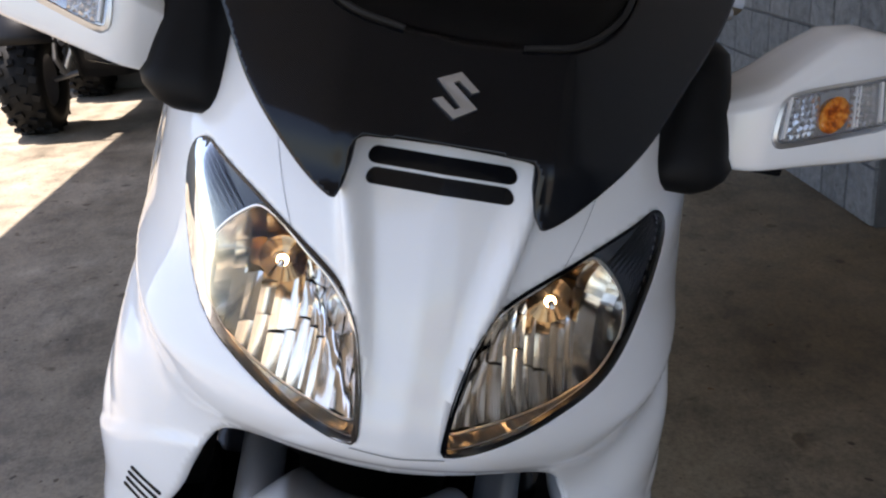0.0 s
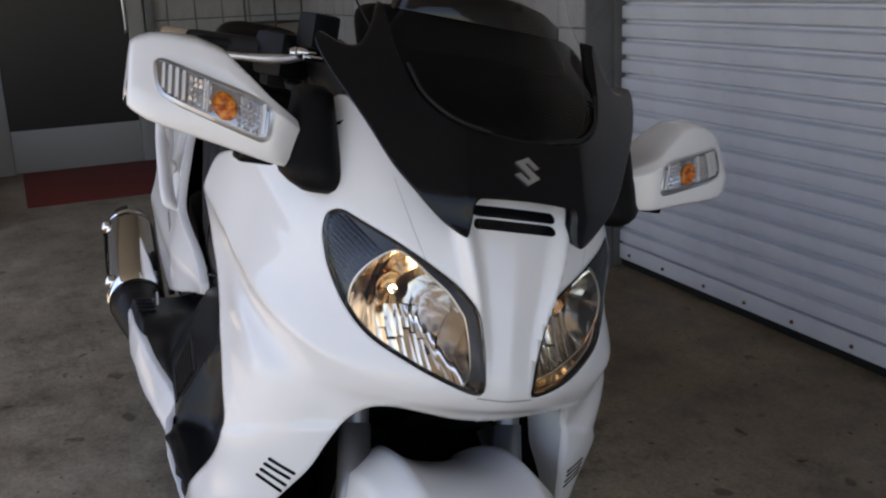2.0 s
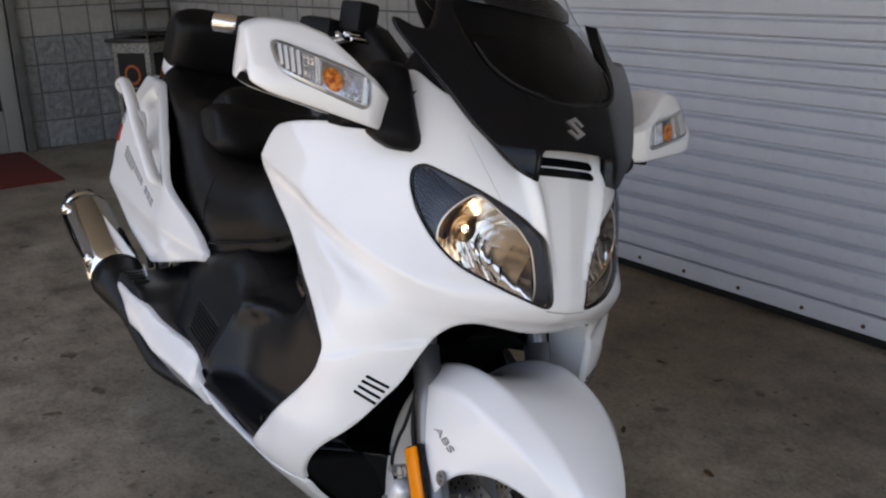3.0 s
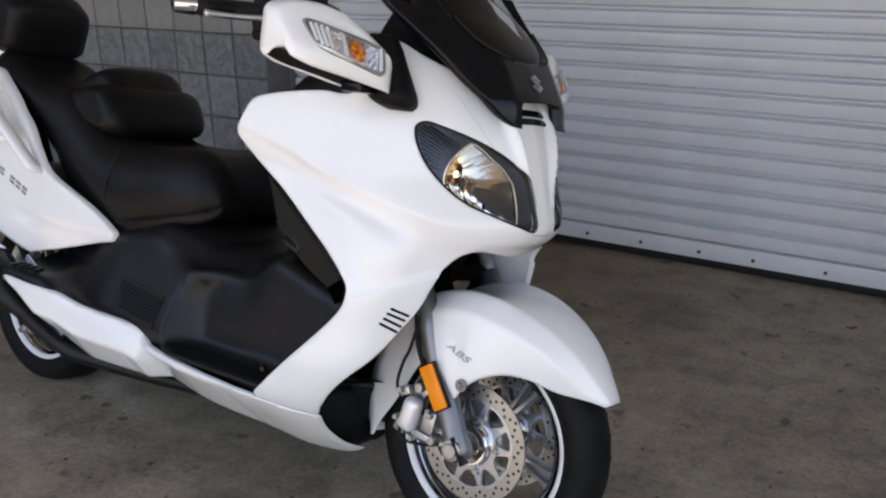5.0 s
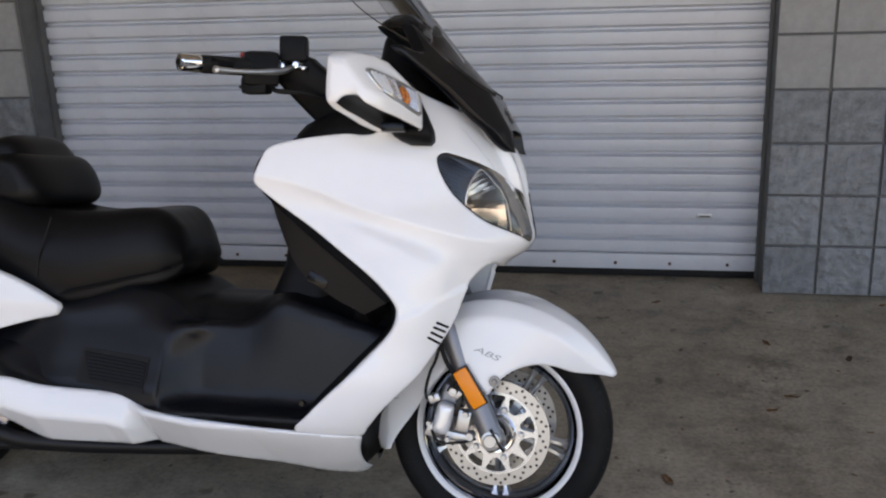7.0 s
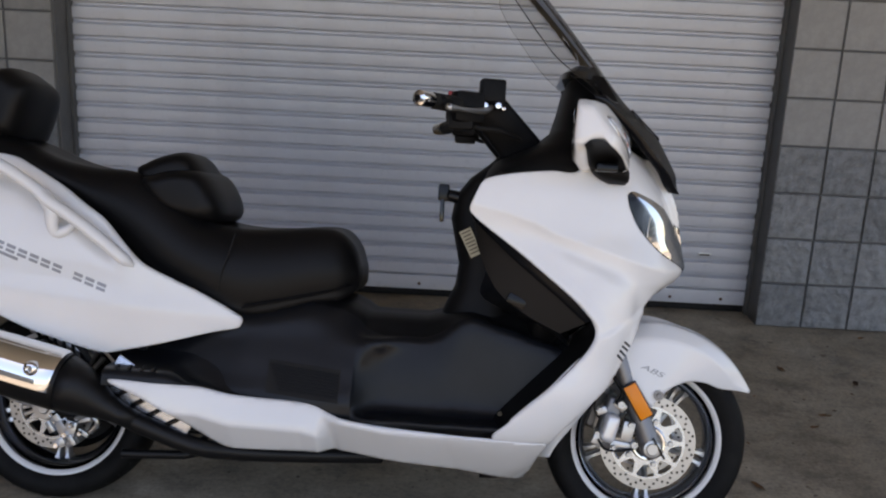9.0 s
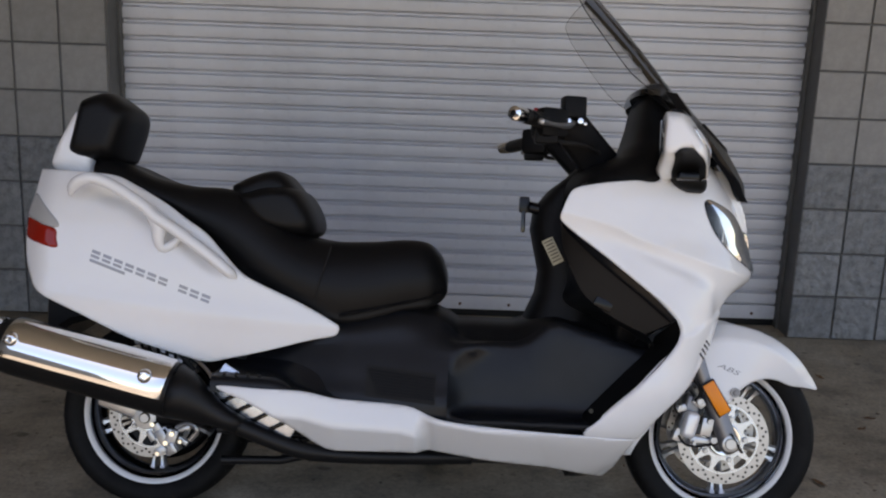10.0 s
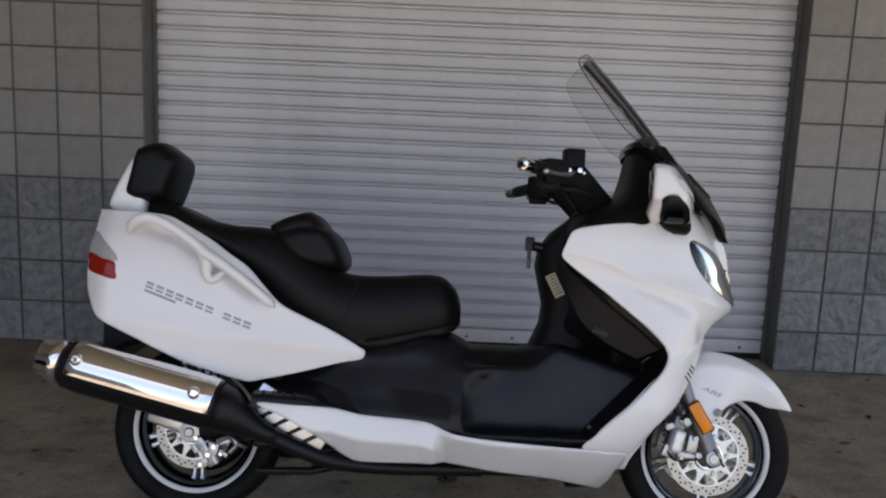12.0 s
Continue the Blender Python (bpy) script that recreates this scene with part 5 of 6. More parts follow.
lamp_top = smooth_line([(-1.116, .858), (-1.085, .835), (-1.030, .785), (-1.028, .766), (-1.075, .778), (-1.128, .795), (-1.126, .83)], 50, True)
lamp_low = smooth_line([(-1.128, .791), (-1.075, .775), (-1.031, .762), (-1.026, .738), (-1.022, .713), (-1.07, .722), (-1.120, .738), (-1.126, .765)], 50, True)
for i, t in enumerate(tails):
    for name, out, mat, label in (("tail_signal", lamp_top, m_grey_lens, "clear grey tail signal lens"), ("tail_lamp", lamp_low, m_red_lens, "red tail lamp lens")):
        bm = panel(out, raised(tail_surf, .004), .006, (), .006)
        part(name, bm if i == 0 else mirrored(bm), mat, t, label, smooth="all")
RAIL = [(-.995, -.232, .852), (-.985, -.252, .868), (-.965, -.268, .886), (-.94, -.272, .898), (-.915, -.273, .899), (-.863, -.274, .880), (-.784, -.275, .833), (-.752, -.276, .806), (-.70, -.276, .775), (-.64, -.274, .735), (-.58, -.270, .690), (-.545, -.260, .660), (-.537, -.240, .650)]
rail = smooth_line(RAIL, 60)
for i, t in enumerate(tails):
    bm = bmesh.new()
    rings = []
    for k, p in enumerate(rail):
        d = rail[min(k + 1, 59)] - rail[max(k - 1, 0)]
        d = d / np.linalg.norm(d)
        n = np.cross(d, (0, 1, 0))
        f = min(1, .35 + k / 5, .35 + (59 - k) / 5)
        rings.append([p + n * .0155 * f * math.cos(a) + np.array((0, 1, 0)) * .019 * f * math.sin(a) for a in np.linspace(0, 2 * math.pi, 14, endpoint=False)])
    loft(bm, rings)
    tube(bm, [(-.772, -.262, .825), (-.746, -.262, .785), (-.744, -.260, .745), (-.735, -.252, .724), (-.712, -.244, .734), (-.690, -.250, .752)], [.017, .021, .019, .013, .012, .008], 14, 24)
    part("grab_rail", bm if i == 0 else mirrored(bm), m_white, t, "white passenger grab rail", smooth="all")
    # the lettering: plain grey bars
    for k in range(10):
        a, drop = -.928 + k * .0305 + (.024 if k > 6 else 0), .345
        z = .703 - (a + .928) * drop
        lean = lambda u, v: (a + u + .22 * v, z - u * drop + v)
        for v0, v1 in ((.0015, .0095), (-.0095, -.0025)):
            bm = patch(bmesh.new(), [lean(.001, v0), lean(.0235, v0), lean(.0235, v1), lean(.001, v1)], tail_surf, .0012)
            part("letter_bar", bm if i == 0 else mirrored(bm), m_text, t, smooth=False)
    q = [(-.932, .681), (-.836, .648), (-.834, .655), (-.930, .688)]
    bm = patch(bmesh.new(), q, tail_surf, .0012)
    part("letter_bar", bm if i == 0 else mirrored(bm), m_text, t, smooth=False)


# wheels
def wheel(x, z, name, width, label):
    r = .268
    hub = new(name)
    hub.parent = bike
    hub.location = (x, 0, z)
    tagged(hub, label)
    w = width / 2
    prof = [(.190, -w * .62), (.200, -w * .80), (.222, -w * .98), (.242, -w), (.256, -w * .86), (.265, -w * .55), (r, -w * .2), (r, w * .2), (.265, w * .55), (.256, w * .86), (.242, w), (.222, w * .98), (.200, w * .80), (.190, w * .62)]
    part("tyre", lathe(bmesh.new(), prof, 96), m_tyre, hub, "black road tyre", smooth="all")
    # grooves
    bm = bmesh.new()
    for k in range(36):
        a = 2 * math.pi * k / 36
        for s in (-1, 1):
            p0, p1 = np.array((.2665, s * w * .28)), np.array((.2575, s * w * .84))
            q = []
            for f, da in ((0, 0), (1, .07), (1, .09), (0, .022)):
                rr, yy = p0 + (p1 - p0) * f
                q.append(bm.verts.new(((rr + .0012) * math.cos(a + da), yy, (rr + .0012) * math.sin(a + da))))
            bm.faces.new(q)
    tagged(part("tread_relief", bm, m_rubber, hub, smooth=False), kind="stuff")
    # rim: white lip, polished barrel
    for s in (-1, 1):
        bm = lathe(bmesh.new(), [(.184, s * w * .55), (.188, s * w * .70), (.196, s * w * .80), (.203, s * w * .79), (.205, s * w * .70)], 96)
        part("rim_band", bm, m_whitewall, hub, "white rim band", smooth="all")
        bm = lathe(bmesh.new(), [(.172, s * w * .30), (.176, s * w * .52), (.185, s * w * .60), (.1865, s * w * .68)], 96)
        part("rim_lip", bm, m_chrome, hub, smooth="all")
    part("rim", lathe(bmesh.new(), [(.178, -w * .6), (.168, -w * .45), (.162, -w * .2), (.162, w * .2), (.168, w * .45), (.178, w * .6)], 72), m_barrel, hub, "polished dark rim barrel", smooth="all")
    for k in range(5):
        a0 = radians(55 + 72 * k)
        for d in (-.085, .085):
            a = a0 + d
            bm = bmesh.new()
            rings = []
            for rr, hw, hy in ((.03, .012, .020), (.09, .0062, .016), (.14, .0058, .015), (.156, .0066, .017), (.166, .0125, .022)):
                t = (-math.sin(a), 0, math.cos(a))
                off = d * .022 * (1 - rr / .172) * -6
                c = np.array((rr * math.cos(a), 0, rr * math.sin(a))) + np.array(t) * off * .1
                rings.append([c + np.array(t) * hw * u + np.array((0, 1, 0)) * hy * v for u, v in ((-1, -.6), (-.6, -1), (.6, -1), (1, -.6), (1, .6), (.6, 1), (-.6, 1), (-1, .6))])
            loft(bm, rings)
            part("spoke", bm, m_silver, hub)
    part("hub", lathe(bmesh.new(), [(.0001, -w), (.022, -w), (.028, -w * .9), (.045, -w * .75), (.05, -w * .4), (.05, w * .4), (.045, w * .75), (.02, w)], 40), m_alloy, hub, smooth="all")
    return hub


def brake_disc(hub, y, r, windows=10):
    """A drilled band on a plate carrier with rounded windows."""
    disc = part("brake_disc", lathe(bmesh.new(), [(r * .765, y - .0025), (r, y - .0025), (r, y + .0025), (r * .765, y + .0025)], 96, closed=True), m_disc, hub, "drilled steel brake disc")
    bm = bmesh.new()
    for k in range(60):
        rr, a = r * (.815, .882, .948, .882)[k % 4], 2 * math.pi * k / 60
        for side in (-1, 1):
            ring = [bm.verts.new((rr * math.cos(a) + .0036 * math.cos(b), y + side * .0029, rr * math.sin(a) + .0036 * math.sin(b))) for b in np.linspace(0, 2 * math.pi, 10, endpoint=False)]
            bm.faces.new(ring)
    tagged(part("hole_pattern", bm, m_hole, disc, smooth=False), kind="stuff")
    circle = lambda rad, n=72: np.array([(rad * math.cos(a), rad * math.sin(a)) for a in np.linspace(0, 2 * math.pi, n, endpoint=False)])
    holes = [circle(r * .30, 48)]
    for k in range(windows):
        a = 2 * math.pi * (k + .5) / windows
        half = .262 if k % 2 else .215
        holes.append(smooth_line([(q * r * math.cos(a + d), q * r * math.sin(a + d)) for q, d in ((.480, -half * .45), (.468, 0), (.480, half * .45), (.60, half * .9), (.715, half), (.735, 0), (.715, -half), (.60, -half * .9))], 36, True))
    part("carrier", panel(circle(r * .775), lambda a, b, lift: (a, y - .0035 - lift, b), .0028, holes, .006), m_carrier, disc, "silver disc carrier with cut windows")
    for k in range(windows // 2):
        a = 4 * math.pi * k / windows
        part("disc_bolt", lathe(bmesh.new(), [(.0001, -.009), (.0065, -.009), (.008, -.004), (.0085, 0)], 12, centre=(r * .47 * math.cos(a), y - .003, r * .47 * math.sin(a))), m_alloy, disc)
    ring = lathe(bmesh.new(), [(r * .17, y - .014), (r * .30, y - .020), (r * .335, y - .020), (r * .36, y - .014), (r * .38, y - .004), (r * .38, y + .01)], 48)
    part("hub_ring", ring, m_chrome, disc, "polished hub ring", smooth=30)
    return disc


front = wheel(.80, .258, "front_wheel", .118, "front wheel with white-banded rim")
brake_disc(front, -.072, .126)
brake_disc(front, .072, .126)
rear = wheel(-.80, .252, "rear_wheel", .155, "rear wheel with white-banded rim")
brake_disc(rear, -.085, .118)
part("drive_cover", lathe(bmesh.new(), [(.0001, .075), (.10, .075), (.135, .068), (.150, .05), (.150, .09), (.0001, .10)], 48), m_exhaust_black, rear, "black drive case behind the wheel", smooth=30)

# fork, reflectors, calipers
for s in (-1, 1):
    y = .128 * s
    bm = bmesh.new()
    tube(bm, [(.812, y, .236), (.802, y, .254), (.790, y, .282), (.70, y, .492), (.66, y, .585)], [.022, .030, .026, .026, .024], 20)
    leg = part("fork_leg", bm, m_fork, bike, "grey lower fork leg", smooth="all")
    part("axle_cap", lathe(bmesh.new(), [(.0001, -.008), (.014, -.008), (.016, -.004), (.022, -.003), (.024, .006)], 20, centre=(.799, y + s * .024, .259)) if s < 0 else mirrored(lathe(bmesh.new(), [(.0001, -.008), (.014, -.008), (.016, -.004), (.022, -.003), (.024, .006)], 20, centre=(.799, -.152, .259))), m_alloy, leg)
    tilt = Matrix.Rotation(radians(-32), 4, "Y")
    part("side_reflector", new_box((.752, y + s * .043, .383), (.034, .008, .094), .004, tilt), m_amber, leg, "amber side reflector")
    part("pinch_slot", new_box((.815, y + s * .018, .262), (.006, .026, .060), .001, tilt), m_black, leg)
    part("reflector_mount", new_box((.752, y + s * .035, .383), (.04, .010, .10), .003, tilt), m_black, leg)
    part("fork_tube", tube(bmesh.new(), [(.675, y, .55), (.60, y, .73)], .0205, 16), m_fork, leg)
    # caliper: bracket, two-piston body with a rounded cover, lugs and pins
    flip = (lambda b: b) if s < 0 else mirrored
    bm = new_box((.690, -.112, .315), (.050, .045, .135), .010, Matrix.Rotation(radians(16), 4, "Y"), 3)
    cal = part("brake_caliper", flip(bm), m_fork, bike, "silver front brake caliper")
    tilt_c = Matrix.Rotation(radians(14), 4, "Y")
    part("piston_cover", flip(new_box((.688, -.150, .306), (.040, .036, .074), .0165, tilt_c, 4)), m_cast_white, cal, "rounded bright caliper cover", smooth="all")
    for c, size, deg in (((.712, -.140, .366), (.034, .022, .022), 40), ((.664, -.140, .348), (.030, .020, .018), -25), ((.735, -.140, .300), (.030, .024, .050), 10), ((.722, -.140, .262), (.060, .018, .020), 8), ((.660, -.138, .275), (.026, .020, .034), 20)):
        part("caliper_lug", flip(new_box(c, size, .004, Matrix.Rotation(radians(deg), 4, "Y"))), m_alloy, cal)
    for c, rr in (((.712, -.154, .370), .0105), ((.660, -.150, .352), .007), ((.741, -.154, .318), .0085), ((.700, -.152, .258), .006), ((.752, -.152, .268), .010), ((.655, -.150, .292), .006)):
        part("caliper_bolt", flip(lathe(bmesh.new(), [(.0001, -.009), (rr * .45, -.009), (rr * .5, -.012), (rr * .85, -.012), (rr, -.006), (rr, .02)], 14, centre=c)), m_alloy, cal)
    part("caliper_gap", flip(new_box((.718, -.136, .332), (.014, .016, .05), .003, tilt_c)), m_black, cal)
    bm = bmesh.new()
    tube(bm, [(.700, -.152, .368), (.715, -.15, .40), (.690, -.145, .44), (.672, -.14, .50), (.66, -.13, .58)], .0055, 8, 24)
    tube(bm, [(.66, -.145, .33), (.645, -.15, .36), (.655, -.15, .41), (.668, -.15, .44), (.69, -.15, .52)], .0035, 8, 24)
    tube(bm, [(.66, -.15, .275), (.68, -.16, .252), (.73, -.155, .252), (.765, -.15, .262)], .0035, 8, 24)
    part("brake_hose", bm if s < 0 else mirrored(bm), m_rubber, cal)


# front mudguard
def guard_point(phi, v):
    """phi: degrees round the axle from straight ahead; v: -1 to 1 across."""
    hw = float(hermite((28, 40, 55, 75, 95, 110, 130, 160, 192), (.030, .070, .105, .140, .150, .150, .125, .102, .085), [phi])[0])
    low = float(hermite((28, 40, 52, 62, 75, 88, 96, 106, 116, 130, 150, 172, 192), (.300, .240, .218, .200, .168, .128, .108, .150, .195, .190, .186, .207, .262), [phi])[0])
    top = float(hermite((28, 45, 70, 95, 130, 160, 192), (.311, .315, .320, .324, .320, .308, .296), [phi])[0])
    a = abs(v)
    drop = min(.040, .62 * (top - low))
    scoop = ease(phi, 62, 108)                    # towards the fork the crown is hollowed between two ridges
    start = .2 * drop * (1 - scoop)
    if a < .40:                                   # crown
        u = a / .40
        r, y = top - start * u ** 2 - .024 * scoop * (1 - u ** 2.4), hw * .62 * u
    elif a < .60:                                 # sloping shoulder
        u = (a - .40) / .20
        r, y = top - start - (drop - start) * u ** 1.1, hw * (.62 + .32 * u ** .95)
    else:                                         # upright cheek
        u = (a - .60) / .40
        r, y = top - drop + (low - top + drop) * u, hw * (.94 + .06 * math.sin(u * math.pi / 2))
    p = math.radians(phi)
    return (.80 + r * math.cos(p), math.copysign(y, v), .258 + r * math.sin(p))


bm = bmesh.new()
loft(bm, [[guard_point(phi, v) for v in np.linspace(-1, 1, 61)] for phi in np.linspace(28, 192, 84)], False, False)
thick(bm, .003)
guard = part("front_mudguard", bm, m_white, bike, "white front mudguard", smooth="all")
both("guard_bolt", lathe(bmesh.new(), [(.0001, -.006), (.005, -.006), (.007, -.002), (.013, -.002), (.013, .002)], 16, centre=(.806, -.153, .398)), m_fork, guard)


def lettering(text, size, mat, m, parent, name):
    """Raised letters in the built-in font, turned into a mesh."""
    cu = bpy.data.curves.new(name, "FONT")
    cu.body, cu.size, cu.extrude, cu.shear = text, size, .0006, .3
    tmp = bpy.data.objects.new(name, cu)
    scene.collection.objects.link(tmp)
    dg = bpy.context.evaluated_depsgraph_get()
    data = bpy.data.meshes.new_from_object(tmp.evaluated_get(dg))
    bpy.data.objects.remove(tmp)
    data.materials.clear()
    data.materials.append(mat)
    ob = new(name, data)
    ob.parent, ob.matrix_basis = parent, m
    return ob


abs_at = Matrix.Translation((.755, -.1482, .466)) @ pose(0, 0, 0, 90, 0, 0) @ pose(0, 0, 0, -4, 0, -21) @ Matrix.Diagonal((1.5, .78, 1, 1))
lettering("ABS", .024, m_text, abs_at, guard, "lettering")


# exhaust
E0, E1 = np.array((-1.135, -.292, .460)), np.array((-.645, -.296, .350))
ax = (E1 - E0) / np.linalg.norm(E1 - E0)


def along(d, r):
    return E0 + ax * d, r


def muffler(profile, n=40, arc=None, offset=0.0):
    """Rings round the silencer's axis; arc in degrees from its outer side."""
    up = np.array((0, 0, 1.0))
    out = np.cross(ax, up)
    out /= np.linalg.norm(out)
    if out[1] > 0:
        out = -out
    top = np.cross(out, ax)
    if top[2] < 0:
        top = -top
    rings = []
    angles = np.radians(np.linspace(0, 360, n, endpoint=False)) if arc is None else np.radians(np.linspace(arc[0], arc[1], n))
    for d, r in profile:
        rings.append([E0 + ax * d + (out * math.cos(a) + top * math.sin(a)) * r for a in angles])
    return rings


bm = bmesh.new()
loft(bm, muffler([(-.002, .040), (.0, .060), (.012, .070), (.05, .0735), (.455, .0735), (.47, .0725)]))
silencer = part("exhaust_silencer", bm, m_exhaust_black, bike, "black exhaust silencer with chrome heat shield", smooth=True)
bm = bmesh.new()
arc0, arc1 = -12, 128
rings = muffler([(.030, .0745), (.034, .0785), (.06, .080), (.425, .080), (.455, .0785), (.460, .0745)], 30, (arc0, arc1))
loft(bm, rings, False, False)
part("heat_shield", bm, m_chrome, silencer, "polished chrome heat shield", smooth="all")
for d in (.062, .415):
    bm = bmesh.new()
    c = E0 + ax * d + np.array((0, -.072, .032))
    lathe(bm, [(.0001, -.008), (.007, -.008), (.0085, -.014), (.013, -.013), (.0175, -.008), (.019, 0), (.019, .006)], 20, centre=tuple(c))
    part("shield_screw", bm, m_chrome, silencer)
bm = bmesh.new()
loft(bm, muffler([(-.050, .046), (-.066, .050), (-.070, .0545), (-.066, .0575), (-.034, .0605), (-.031, .0635), (-.004, .0665), (.0, .058)], 36), True, False)
tip = part("tail_tip", bm, m_chrome, silencer, "chrome exhaust tip", smooth="all")
bm = bmesh.new()
loft(bm, muffler([(-.052, .0465), (-.012, .044)], 36), True, True)
part("tip_bore", bm, m_exhaust_black, tip)
bm = bmesh.new()
tube(bm, [tuple(E0 + ax * .462), (-.645, -.295, .342), (-.61, -.293, .322), (-.575, -.291, .304), (-.54, -.290, .288), (-.50, -.285, .270)], [.0725, .065, .050, .035, .0265, .0245], 24)
part("exhaust_cone", bm, m_exhaust_black, silencer, smooth="all")
bm = bmesh.new()
tube(bm, [(-.505, -.286, .272), (-.457, -.280, .252), (-.35, -.262, .212), (-.27, -.22, .195), (-.12, -.17, .185), (.1, -.10, .18)], [.0245, .023, .022, .021, .021, .021], 16, 48)
part("exhaust_pipe", bm, m_exhaust_black, silencer)

# swing arm, shock, rear caliper, brackets and stands
bm = bmesh.new()
tube(bm, [(-.80, -.105, .252), (-.70, -.125, .262), (-.50, -.15, .28), (-.30, -.16, .29)], [.026, .03, .034, .036], 14, 20)
tube(bm, [(-.80, .105, .252), (-.70, .125, .262), (-.50, .15, .28), (-.30, .16, .29)], [.05, .05, .05, .05], 14, 20)
arm = part("swing_arm", bm, m_exhaust_black, bike, "black swing arm", smooth="all")
part("axle_nut", lathe(bmesh.new(), [(.0001, -.012), (.012, -.012), (.016, -.006), (.03, -.005), (.034, .006)], 24, centre=(-.80, -.135, .253)), m_alloy, arm)
part("swing_plate", new_box((-.868, -.118, .282), (.14, .012, .05), .01, Matrix.Rotation(radians(18), 4, "Y")), m_silver, arm)
bm = new_box((-.738, -.118, .190), (.040, .042, .078), .007, Matrix.Rotation(radians(-32), 4, "Y"))
rcal = part("rear_caliper", bm, m_silver, bike, "silver rear brake caliper with bracket")
for c, size, deg in (((-.765, -.128, .222), (.100, .012, .022), 48), ((-.722, -.142, .206), (.030, .020, .040), 12), ((-.752, -.146, .166), (.034, .012, .020), -32), ((-.700, -.130, .196), (.044, .014, .014), 30), ((-.716, -.150, .176), (.016, .014, .030), -32), ((-.690, -.135, .228), (.036, .016, .012), -18), ((-.780, -.140, .205), (.016, .012, .032), -32)):
    part("caliper_arm", new_box(c, size, .003, Matrix.Rotation(radians(deg), 4, "Y")), m_alloy, rcal)
for c, rr in (((-.756, -.150, .160), .007), ((-.718, -.152, .216), .008), ((-.698, -.140, .193), .006), ((-.775, -.145, .238), .007), ((-.735, -.150, .190), .008)):
    part("caliper_bolt", lathe(bmesh.new(), [(.0001, -.007), (rr * .5, -.007), (rr * .55, -.010), (rr * .85, -.010), (rr, -.005), (rr, .02)], 12, centre=c), m_chrome, rcal)
for c, size, deg in (((-.730, -.1405, .200), (.008, .006, .060), -32), ((-.708, -.142, .208), (.010, .008, .022), 20), ((-.745, -.1415, .178), (.024, .004, .007), -32)):
    part("caliper_gap", new_box(c, size, .001, Matrix.Rotation(radians(deg), 4, "Y")), m_black, rcal)
bm = bmesh.new()
tube(bm, [(-.71, -.145, .232), (-.675, -.150, .245), (-.652, -.145, .225), (-.672, -.140, .198)], .007, 8, 16)
part("brake_hose", bm, m_silver, rcal)
bm = bmesh.new()
tube(bm, [(-.86, -.165, .50), (-.66, -.175, .40)], .014, 12)
lathe(bm, [(.0001, -.02), (.014, -.018), (.017, 0), (.017, .02)], 16, centre=(-.80, -.185, .478))
shock = part("rear_shock", bm, m_silver, bike, "rear shock absorber")
bm = bmesh.new()
pts = [(-.84 + .17 * t + 0, -.17 + .022 * math.cos(t * 44), .49 - .085 * t + .022 * math.sin(t * 44)) for t in np.linspace(0, 1, 90)]
tube(bm, pts, .0045, 6)
part("shock_spring", bm, m_exhaust_black, shock, smooth="all")
turn = Matrix.Rotation(radians(30), 4, "Y")
bm = new_box((-.470, -.268, .326), (.250, .008, .100), .006, turn)
bracket = part("peg_bracket", bm, m_carrier, bike, "polished footpeg bracket with black slots")
for i in range(5):
    off = turn @ Vector((-.098 + i * .047, 0, .002))
    part("bracket_slot", new_box((-.470 + off.x, -.2725, .326 + off.z), (.012, .004, .104), .0015, Matrix.Rotation(radians(62), 4, "Y")), m_black, bracket)
bm = bmesh.new()
loft(bm, [[(x, y, z) for y in np.linspace(-.09, .09, 9)] for x, z in ((-1.06, .585), (-1.075, .52), (-1.03, .52), (-.86, .535), (-.66, .50), (-.56, .40))], False, False)
thick(bm, .006)
part("rear_mudguard", bm, m_black, bike, "black rear mudguard")
bm = bmesh.new()
rings = []
for x, lo, hi, hw in ((-1.10, .47, .61, .10), (-1.085, .455, .615, .13), (-1.02, .50, .63, .14), (-.93, .53, .63, .15), (-.85, .535, .62, .16), (-.72, .50, .60, .16), (-.60, .45, .56, .165), (-.52, .40, .54, .17)):
    m = (lo + hi) / 2
    rings.append([(x, hw * a, m + (hi - lo) / 2 * b) for a, b in ((-1, -.7), (-.85, -1), (.85, -1), (1, -.7), (1, .7), (.85, 1), (-.85, 1), (-1, .7))])
loft(bm, rings)
hugger = part("rear_hugger", bm, m_exhaust_black, bike, "black inner mudguard under the tail")
part("hugger_bolt", lathe(bmesh.new(), [(.0001, -.01), (.006, -.009), (.009, -.005), (.010, 0), (.010, .03)], 14, centre=(-.807, -.20, .470)), m_silver, hugger)
bm = bmesh.new()
tube(bm, [(-.79, -.19, .49), (-.73, -.21, .475), (-.68, -.22, .44), (-.65, -.215, .40)], .008, 8, 20)
part("hose", bm, m_rubber, hugger)
bm = bmesh.new()
tube(bm, [(-.04, .16, .20), (-.02, .24, .10), (-.01, .285, .078)], [.012, .011, .010], 10)
box(bm, (-.005, .29, .075), (.07, .03, .008), .003)
part("side_stand", bm, m_exhaust_black, bike, "black side stand, down")
bm = bmesh.new()
for s in (-1, 1):
    tube(bm, [(-.22, .12 * s, .20), (-.42, .14 * s, .155), (-.58, .15 * s, .150)], .012, 10)
tube(bm, [(-.42, -.14, .155), (-.42, .14, .155)], .010, 8)
part("centre_stand", bm, m_exhaust_black, bike, "black centre stand, folded")

